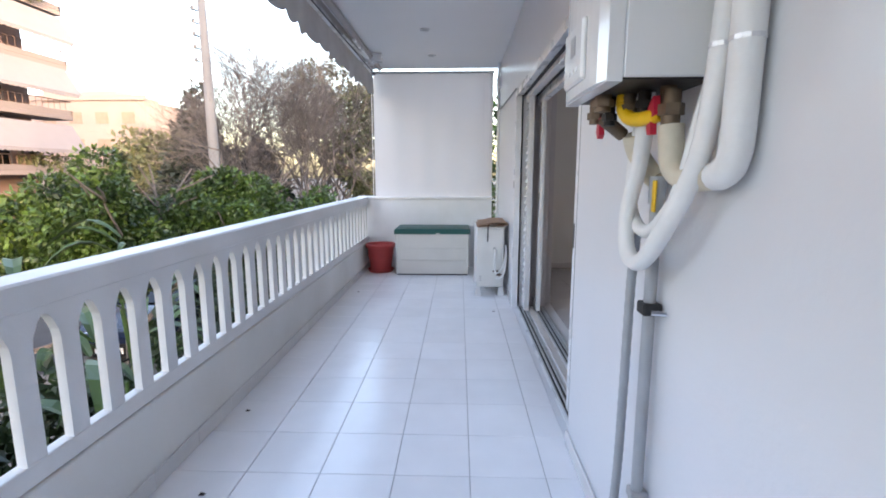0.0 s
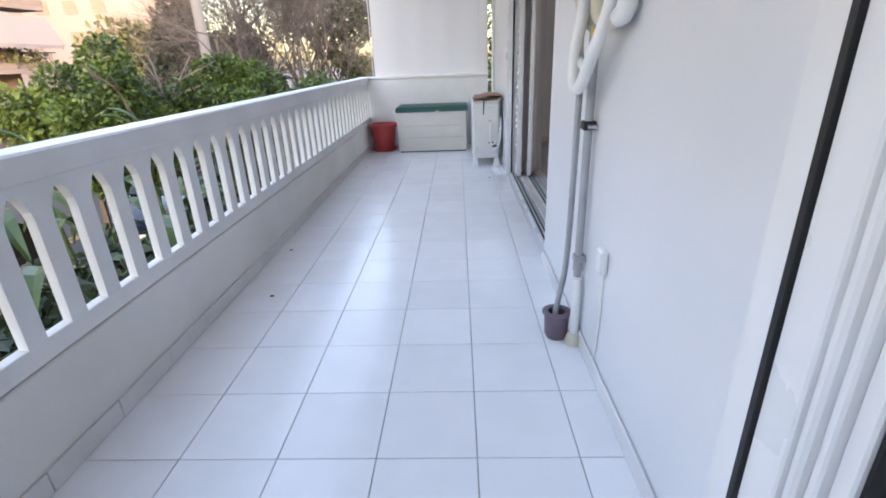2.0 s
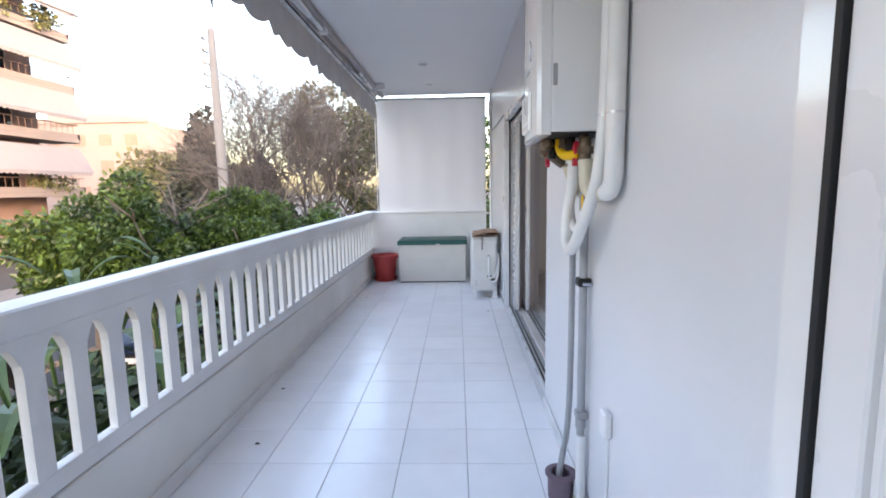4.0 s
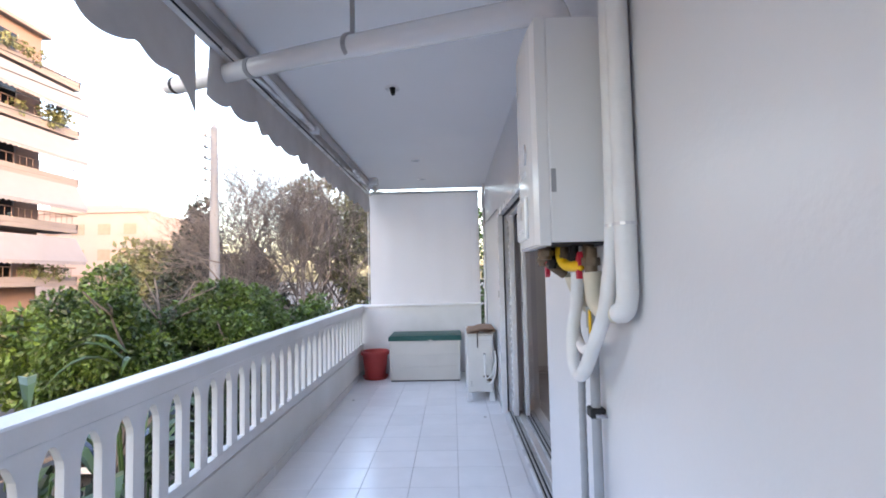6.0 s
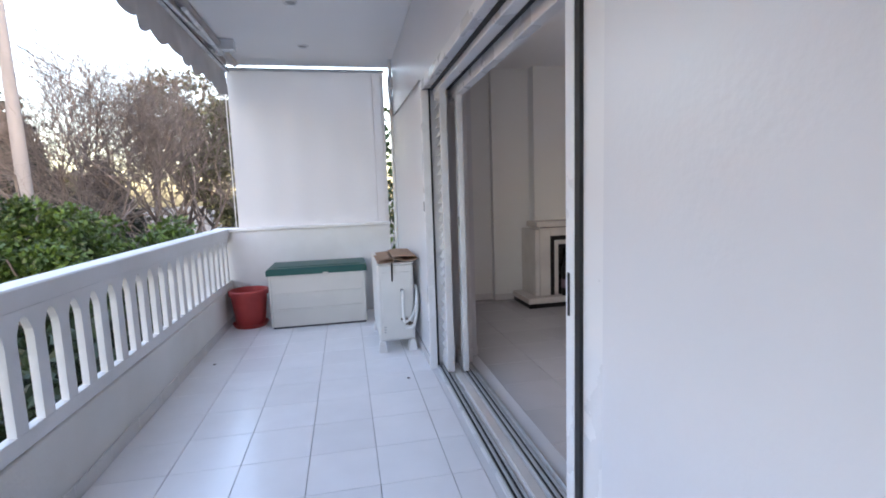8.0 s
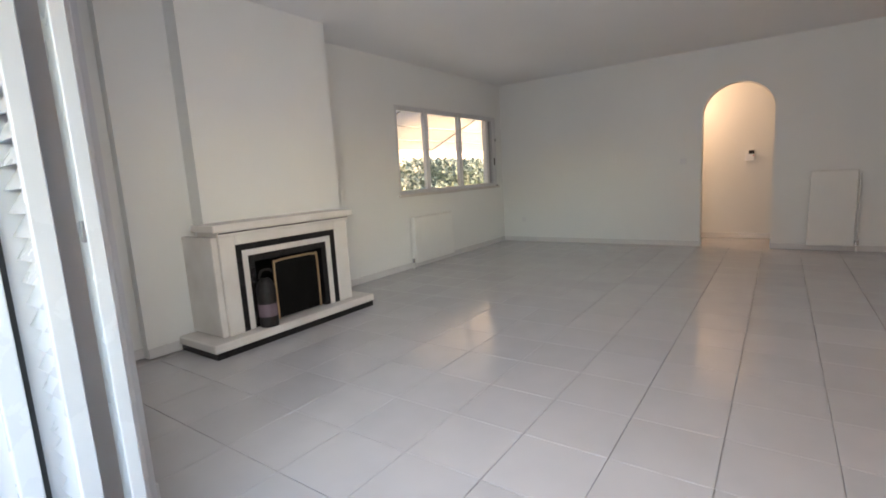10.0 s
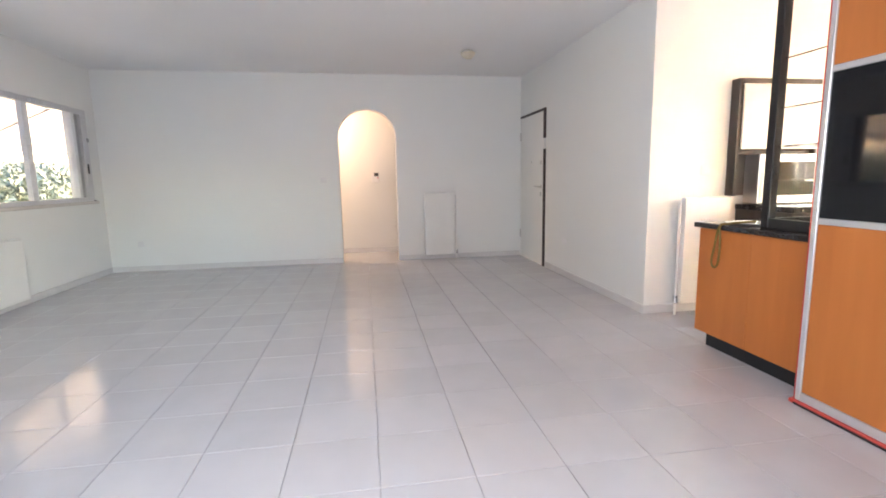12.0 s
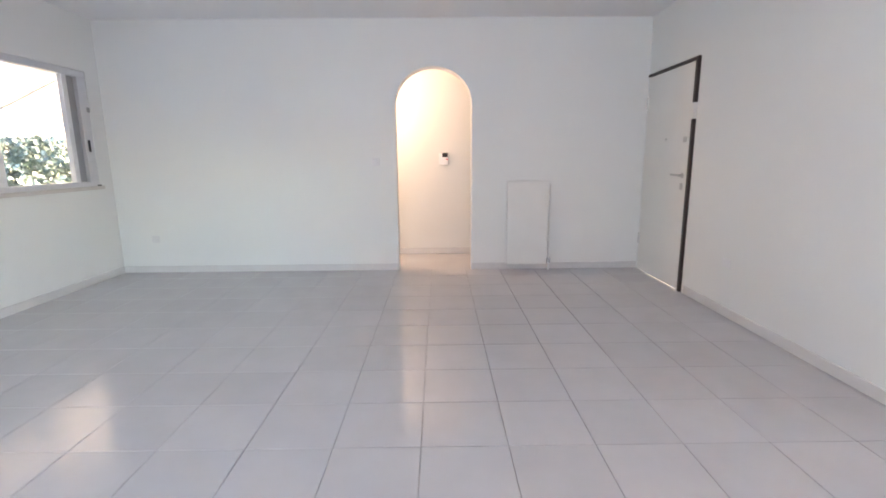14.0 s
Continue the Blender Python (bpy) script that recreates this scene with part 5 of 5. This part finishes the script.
def tree(name, label, x, y, trunk_h, trunk_r, crown, n, size, material, seed, bark=M_BARK, depth=3, spread=0.6):
    r = np.random.default_rng(seed)
    t = thing(name, (x, y, G), label, "tree")
    mb = MB()
    limbs(mb, (x, y, G), (0.02, 0.03, 1), trunk_h, trunk_r, depth, r, spread)
    tr = quick_mesh("trunk", [(a - x, b - y, c - G) for a, b, c in mb.v], mb.f, bark)
    ob = new("trunk", tr)
    ob.parent = t
    if n:
        ob = new("crown", leaves("crown", [(a - x, b - y, c - G, q) for a, b, c, q in crown], n, size, material, seed))
        ob.parent = t
    return t


tree("orange_tree", "dense rounded citrus tree with glossy green leaves by the pavement", -3.75, 6.2, 1.6, .09, clumps(-3.75, 6.2, .5, 1.0, 1.0, .9, 46, .27, 1), 26000, .075, M_LEAF, 1)
tree("orange_tree", "bright green rounded citrus tree beside the pavement", -3.05, 7.9, 1.6, .09, clumps(-3.05, 7.9, .38, 1.1, .95, .9, 46, .27, 2), 26000, .08, M_LEAF, 2)
tree("orange_tree", "dark green citrus tree low behind the railing", -5.2, 6.9, 1.3, .08, clumps(-5.2, 6.9, .1, 1.0, 1.0, .9, 26, .36, 3), 9000, .11, M_LEAF, 3)
tree("orange_tree", "dark green citrus tree low behind the railing", -2.6, 10.2, 1.4, .08, clumps(-2.6, 10.2, .2, 1.2, 1.0, .8, 26, .36, 13), 8000, .11, M_LEAF, 13)

# tall leafless and thinly leaved trees behind
spots = ((-6.6, 18.0, 2.8, 5), (-4.9, 17.0, 2.8, 6), (-3.2, 16.5, 2.5, 8), (-5.9, 15.2, 2.4, 21), (-4.1, 20.5, 3.0, 22), (-7.6, 19.5, 2.9, 23), (-5.2, 14.6, 2.2, 24), (-3.6, 14.8, 2.2, 25), (-2.4, 15.4, 2.3, 26), (-6.6, 16.4, 2.5, 27))
for x, y, h, sd in spots:
    r = np.random.default_rng(sd)
    t = thing("bare_tree", (x, y, G), "leafless grey-brown tree with a dense tangle of twigs", "tree", "bare trees")
    mb = MB()
    limbs(mb, (x, y, G), (0, 0, 1), h, .075, 7, r, .48, .10)
    ob = new("trunk", quick_mesh("trunk", [(a - x, b - y, c - G) for a, b, c in mb.v], mb.f, M_TWIG))
    ob.parent = t
for x, y, hz, rx, sd, n in ((-4.4, 19.5, 4.0, 1.5, 31, 3200), (-3.0, 18.5, 3.4, 1.3, 32, 3600), (-1.9, 17.5, 2.4, 1.2, 33, 4200), (-6.0, 23.0, 4.3, 1.7, 34, 2500), (-1.2, 22.0, 3.2, 1.6, 35, 4200)):
    tree("thin_leaved_tree", "tall tree with sparse olive and yellowish leaves", x, y, 2.6, .11, clumps(x, y, hz, rx, rx, 2.3, 26, .45, sd), n, .15, M_LEAF2, sd, M_TWIG, 4, .5)
for x, y, top, rr in ((-10.2, 20.4, 5.3, 2.3), (-12.6, 24.0, 3.2, 2.0), (-8.4, 22.5, 3.2, 2.0)):
    c = [(x + rr * (1 - k / 13) * 0.5 * math.cos(q + k), y + rr * (1 - k / 13) * 0.5 * math.sin(q + k), -1.2 + (top + 1.0) * k / 12.0, rr * (1.08 - k / 12.5) * 0.55) for k in range(13) for q in (0, 2.1, 4.2)]
    tree("conifer", "dark bluish-green conifer behind the pole", x, y, 2.4, .14, c, 11000, .30, M_LEAF3, 41 + int(x), M_BARK, 2, .4)
c = clumps(-17.5, 33, 1.5, 5.5, 3.0, 2.6, 40, 1.0, 51) + clumps(-24, 44, 2.0, 4, 3, 3.0, 20, 1.1, 52)
tagged(new("far_trees", leaves("far_trees", c, 9000, .45, M_LEAF2, 53)), "soft green far treetops between the houses", "trees", kind="stuff")
c = clumps(-1.0, 12.5, -.6, 2.0, 3.5, .9, 30, .6, 61) + clumps(-6.0, 12.5, -.9, 2.2, 2.2, 1.0, 24, .6, 62) + clumps(2.1, 10.5, 1.3, 1.0, .8, 1.9, 26, .45, 64)
tagged(new("hedge", leaves("hedge", c, 9000, .17, M_LEAF, 63)), "low dark shrubs beside the pavement", "shrub", kind="stuff")


def broad_plant(x, y, h, n, seed, label):
    """A clump of long arching leaves."""
    r = np.random.default_rng(seed)
    t = thing("broad_leaved_plant", (x, y, G + .05), label, "plant")
    mb = MB()
    for k in range(5):
        a = r.random() * 6.28
        mb.cyl((x + .1 * math.cos(a), y + .1 * math.sin(a), G), (x + .25 * math.cos(a), y + .25 * math.sin(a), G + h * (.5 + .3 * r.random())), .02, .012, 6)
    part("stem", mb, M_LEAF4, t)
    for k in range(n):
        a, L, w = r.random() * 6.28, .5 + .5 * r.random(), .03 + .035 * r.random()
        base = Vector((x + .2 * math.cos(a), y + .2 * math.sin(a), G + h * (.45 + .5 * r.random())))
        out = Vector((math.cos(a), math.sin(a), 0))
        side = Vector((-math.sin(a), math.cos(a), 0))
        v, f = [], []
        for i in range(7):
            s = i / 6
            c = base + out * L * s * .75 + Vector((0, 0, L * (.9 * s - 1.0 * s * s)))
            ww = w * math.sin(math.pi * min(.97, .12 + .88 * s)) + .004
            v += [c - side * ww, c - Vector((0, 0, .02)), c + side * ww]
        for i in range(6):
            b = i * 3
            f += [(b, b + 1, b + 4, b + 3), (b + 1, b + 2, b + 5, b + 4)]
        lf = MB()
        lf.add(v, f)
        part("leaf", lf, M_LEAF4, t)


for x, y, h, n, sd in ((-1.1, 1.0, 2.9, 16, 71), (-1.0, 2.3, 2.5, 14, 72), (-1.5, 3.4, 2.3, 14, 73), (-2.3, 4.6, 2.9, 16, 74), (-0.9, -0.3, 2.5, 12, 75), (-2.5, 3.3, 2.9, 14, 76), (-0.75, 4.4, 1.6, 10, 77)):
    broad_plant(x, y, h, n, sd, "tall garden plant with long broad green leaves")
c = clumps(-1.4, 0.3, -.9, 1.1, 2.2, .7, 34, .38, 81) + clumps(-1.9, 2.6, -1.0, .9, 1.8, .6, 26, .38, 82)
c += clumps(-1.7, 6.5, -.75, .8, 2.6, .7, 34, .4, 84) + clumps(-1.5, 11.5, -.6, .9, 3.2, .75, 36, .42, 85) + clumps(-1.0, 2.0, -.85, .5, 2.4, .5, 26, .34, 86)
tagged(new("garden_shrubs", leaves("garden_shrubs", c, 26000, .14, M_LEAF5, 83)), "low dark green shrubs in the garden strip, toned for shade", "shrub", kind="stuff")

# iron garden fence
fence = thing("iron_fence", (-2.97, 6, G), "black wrought-iron garden fence on a low wall", "fence")
part("low_wall", MB().cbox(-3.05, -2.9, -5, 20, G - .1, G + .35, .01), M_PAVE, fence)
for z in (.5, 1.05):
    part("rail", MB().box(-2.985, -2.965, -5, 20, G + z, G + z + .02), M_IRON, fence)
picket = mesh_of("picket", MB().cyl((0, 0, .35), (0, 0, 1.15), .008, n=6).cyl((0, 0, 1.15), (0, 0, 1.24), .014, .001, n=6), M_IRON)
for k in range(110):
    ob = new("picket", picket)
    ob.parent = fence
    ob.location = Vector((-2.975, -4.8 + k * 0.14, G)) - base_of(fence)


def car(x, y, paint, label):
    """A parked hatchback, its length along y."""
    t = thing("parked_car", (x, y, G - .12), label, "car")
    z = G - .12
    sec = [(-2.0, .35, .62, .62), (-1.9, .28, .72, .80), (-1.2, .25, .92, .85), (-.7, .25, 1.0, .86), (.9, .25, 1.02, .86), (1.7, .27, 1.0, .84), (2.0, .35, .8, .7)]
    v, f = [], []
    for yy, lo, hi, hw in sec:
        v += [(x - hw, y + yy, z + lo), (x - hw, y + yy, z + (lo + hi) / 2), (x - hw * .93, y + yy, z + hi), (x + hw * .93, y + yy, z + hi), (x + hw, y + yy, z + (lo + hi) / 2), (x + hw, y + yy, z + lo)]
    for i in range(len(sec) - 1):
        for k in range(6):
            f.append((i * 6 + k, i * 6 + (k + 1) % 6, i * 6 + 6 + (k + 1) % 6, i * 6 + 6 + k))
    f += [tuple(range(6)), tuple(range(len(sec) * 6 - 1, len(sec) * 6 - 7, -1))]
    mb = MB()
    part("body", mb.add(v, f), paint, t, smooth=True)
    cab = [(-.95, .99, .99, .80), (-.2, 1.0, 1.42, .66), (.9, 1.0, 1.46, .66), (1.75, 1.0, 1.05, .76)]
    v, f = [], []
    for yy, lo, hi, hw in cab:
        v += [(x - .80, y + yy, z + lo - .02), (x - hw, y + yy, z + hi), (x + hw, y + yy, z + hi), (x + .80, y + yy, z + lo - .02)]
    for i in range(3):
        for k in range(4):
            f.append((i * 4 + k, i * 4 + (k + 1) % 4, i * 4 + 4 + (k + 1) % 4, i * 4 + 4 + k))
    mb = MB()
    part("glasshouse", mb.add(v, f), M_BGLASS, t, "dark tinted windows")
    part("roof", MB().hexa([(x - .64, y - .15, z + 1.43), (x + .64, y - .15, z + 1.43), (x + .64, y + .95, z + 1.465), (x - .64, y + .95, z + 1.465), (x - .6, y - .1, z + 1.46), (x + .6, y - .1, z + 1.46), (x + .6, y + .9, z + 1.49), (x - .6, y + .9, z + 1.49)]), paint, t)
    for yy in (-1.25, 1.3):
        for s in (-1, 1):
            w = part("wheel", MB().cyl((x + s * .66, y + yy, z + .31), (x + s * .87, y + yy, z + .31), .31, n=20), M_BLACK, t, smooth=True)
            part("rim", MB().cyl((x + s * .865, y + yy, z + .31), (x + s * .88, y + yy, z + .31), .19, n=14), M_CHROME, w)
    for s in (-1, 1):
        part("headlight", MB().cbox(x + s * .55 - .16, x + s * .55 + .16, y - 1.965, y - 1.90, z + .58, z + .70, .01), M_CHROME, t, "clear headlight")
    part("bumper", MB().cbox(x - .72, x + .72, y - 2.08, y - 1.94, z + .30, z + .52, .03), M_DARK, t)
    part("number_plate", MB().cbox(x - .26, x + .26, y - 2.095, y - 2.082, z + .36, z + .47, .004), M_PAPER, t)


car(-4.95, 9.4, M_CAR, "dark blue parked hatchback beside the pavement")
car(-6.9, 4.6, M_DARK, "dark grey parked car on the road")

# street pole with its insulators and wires
pole = thing("utility_pole", (-5.46, 12.46, G), "grey concrete utility pole with insulators", "utility pole")
part("pole", MB().cyl((-5.40, 12.46, G - .2), (-5.48, 12.46, 5.80), .17, .10, n=16).cyl((-5.48, 12.46, 5.80), (-5.48, 12.46, 5.93), .10, .03, n=16), M_CONC, pole, smooth=True)
for k in range(5):
    z = 5.55 - k * .32
    a = part("arm", MB().cyl((-5.48, 12.46, z), (-5.72, 12.40, z), .018, n=6), M_IRON, pole)
    part("insulator", MB().lathe(-5.70, 12.40, [(.001, z), (.05, z), (.06, z + .03), (.035, z + .05), (.05, z + .07), (.02, z + .11), (.001, z + .11)], 10), M_GREYP, a)
for k in range(4):
    z = 5.58 - k * .32
    for ex, ey, ez, sag in ((-7.6 + k * .1, -22.0, z + .7, .7), (-4.4, 48.0, z + .4, 1.0)):
        w = thing("overhead_wire", (-5.7, 12.4, z), "thin dark overhead wire", "wire", "overhead wires")
        pts = [(-5.7 + (ex + 5.7) * s, 12.4 + (ey - 12.4) * s, z + (ez - z) * s - sag * 4 * s * (1 - s)) for s in (0, .1, .2, .35, .5, .75, 1)]
        part("wire", MB().tube(pts, .011, 4, 4), M_IRON, w)


def apartment_house():
    t = thing("apartment_building", (-24, 18, G), "apartment building with long balconies, white awnings and railings", "building")
    x1 = -23.6
    body = part("wall", MB().box(-36, x1, 0, 27.0, G, 16.5), M_FACB, t, "reddish-brown rendered wall")
    part("roof", MB().cbox(-36.3, x1 + .4, -.3, 27.3, 16.5, 16.8, .03), M_FAC, t)
    for k, z in enumerate((1.26, 4.47, 7.32, 10.35, 13.44)):
        b = part("balcony", MB().cbox(x1, -21.9, 0, 28.0, z, z + .25, .02).cbox(-22.05, -21.9, 0, 28.0, z + .25, z + .55, .02).box(x1, -21.9, 27.85, 28.0, z + .25, z + .55), M_FAC, t, "pale balcony slab and low parapet")
        part("handrail", MB().box(-22.0, -21.95, 0, 28.0, z + 1.05, z + 1.10).box(x1, -21.95, 27.9, 27.95, z + 1.05, z + 1.10), M_FACB, b)
        bars = MB()
        for j in range(70):
            bars.box(-21.99, -21.97, j * .4, j * .4 + .03, z + .55, z + 1.05)
        part("bars", bars, M_FACB, b)["kind"] = "stuff"
        for j in range(6):
            y0 = 2.5 + j * 4.2
            w = part("window", MB().box(x1, x1 + .05, y0, y0 + 1.8, z + .3, z + 2.4), M_BGLASS, t)
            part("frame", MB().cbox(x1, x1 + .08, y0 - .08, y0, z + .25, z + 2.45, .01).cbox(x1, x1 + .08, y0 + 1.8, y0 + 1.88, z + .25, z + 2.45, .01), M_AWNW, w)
        if k in (0, 1, 2, 3):
            for y0, y1 in ((8, 14.5), (15, 21.2), (21.6, 27.8)):
                a = MB().hexa([(-21.95, y0, z + 2.86), (-21.95, y1, z + 2.86), (-21.88, y1, z + 2.88), (-21.88, y0, z + 2.88), (-21.1, y0, z + 1.40), (-21.1, y1, z + 1.40), (-21.05, y1, z + 1.42), (-21.05, y0, z + 1.42)])
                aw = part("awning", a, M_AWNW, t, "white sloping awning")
                vl = MB()
                for j in range(int((y1 - y0) / .3)):
                    ya = y0 + j * .3
                    vl.prism([(ya, z + 1.41), (ya + .3, z + 1.41), (ya + .3, z + 1.28), (ya + .15, z + 1.20), (ya, z + 1.28)], "x", -21.09, -21.06)
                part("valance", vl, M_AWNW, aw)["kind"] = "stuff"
    c = clumps(-21.9, 25, 11.2, .3, 2.4, .4, 10, .4, 91) + clumps(-21.9, 22, 14.3, .3, 3, .3, 10, .35, 92) + clumps(-22.1, 26, 2.0, .3, 2, .3, 10, .35, 93)
    tagged(new("balcony_plants", leaves("balcony_plants", c, 1600, .22, M_LEAF2, 94)), "plants growing along the far balconies", "plant", kind="stuff")


apartment_house()
far = thing("far_building", (-33, 58, G), "distant low apartment block in warm evening light", "building")
part("wall", MB().box(-54, -34.5, 54, 66, G, 9.6).box(-48, -39, 56, 64, 9.6, 11.0), M_FARB, far)
for i in range(6):
    for j in range(3):
        part("window", MB().box(-52.8 + i * 3.1, -51.3 + i * 3.1, 53.95, 53.999, 1.0 + j * 3.0, 2.3 + j * 3.0), M_FARW, far)
part("parapet", MB().box(-54.2, -34.3, 53.8, 54.2, 9.6, 10.2), M_FARB, far)

# what shows outside the room's window: a terrace under a cream awning
nb = thing("terrace_awning", (7.6, 7.6, 2.0), "pale grey-white ribbed awning with a scalloped edge over the side terrace", "awning")
a = MB().hexa([(4.8, 6.6, 2.76), (15.0, 6.6, 2.76), (15.0, 6.6, 2.78), (4.8, 6.6, 2.78), (4.8, 8.7, 1.80), (15.0, 8.7, 1.80), (15.0, 8.7, 1.82), (4.8, 8.7, 1.82)])
part("fabric", a, M_AWNC, nb, "pale fabric")
for x in (5.4, 7.8, 10.2, 12.6):
    part("rib", MB().cyl((x, 6.66, 2.70), (x, 8.69, 1.785), .012, n=6), M_CONC, nb)
for k in range(1, 5):
    part("seam", MB().cyl((4.8, 6.65 + k * .42, 2.73 - k * .193), (15.0, 6.65 + k * .42, 2.73 - k * .193), .008, n=6), M_CONC, nb)
for x in (4.9, 14.9):
    part("post", MB().cyl((x, 8.7, -0.1), (x, 8.7, 1.79), .03, n=8), M_FACB, nb)
part("front_tube", MB().cyl((4.8, 8.7, 1.79), (15.0, 8.7, 1.79), .022, n=8), M_CONC, nb)
vl = MB()
for j in range(34):
    ya = 4.8 + j * .3
    vl.prism([(ya, 1.79), (ya + .3, 1.79), (ya + .3, 1.66), (ya + .15, 1.60), (ya, 1.66)], "y", 8.70, 8.705)
part("valance", vl, M_AWNC, nb)["kind"] = "stuff"
solid("terrace_floor", MB().box(2.2, 16, 6.7, 9.6, G - .1, -0.1), M_PAVE, "paved side terrace", "terrace", "structure")
solid("backdrop_house", MB().box(5, 45, 14, 16, G, 4.5), M_HOUSE, "plain neighbouring house beyond the terrace, its shade put into the colour", "house", "structure")
c = clumps(13.5, 11.2, .7, 7.0, .8, 1.3, 80, .55, 97)
tagged(new("terrace_plants", leaves("terrace_plants", c, 24000, .13, M_LEAF6, 98)), "pale green shrubs outside the room window", "shrub", kind="stuff")


# ---- floor tiles, last ----
tiles(balcony_floor, 0.0, W, -1.67, 6.12, 0.0, 0.026, 1 / 3, M_TILE)
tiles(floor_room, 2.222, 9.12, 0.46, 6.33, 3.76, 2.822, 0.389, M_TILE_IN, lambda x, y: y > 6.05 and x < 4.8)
kt = MB()
px, py = 3.76 - 4 * .389, 2.822 - 16 * .389
for i in range(11):
    for j in range(12):
        ax, bx, ay, by = max(2.222, px + i * .389), min(5.738, px + (i + 1) * .389), max(-3.4, py + j * .389), min(.458, py + (j + 1) * .389)
        if bx - ax > .02 and by - ay > .02:
            kt.cbox(ax + .002, bx - .002, ay + .002, by - .002, -.008, 0, .0012)
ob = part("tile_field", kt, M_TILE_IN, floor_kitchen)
ob["kind"] = "stuff"
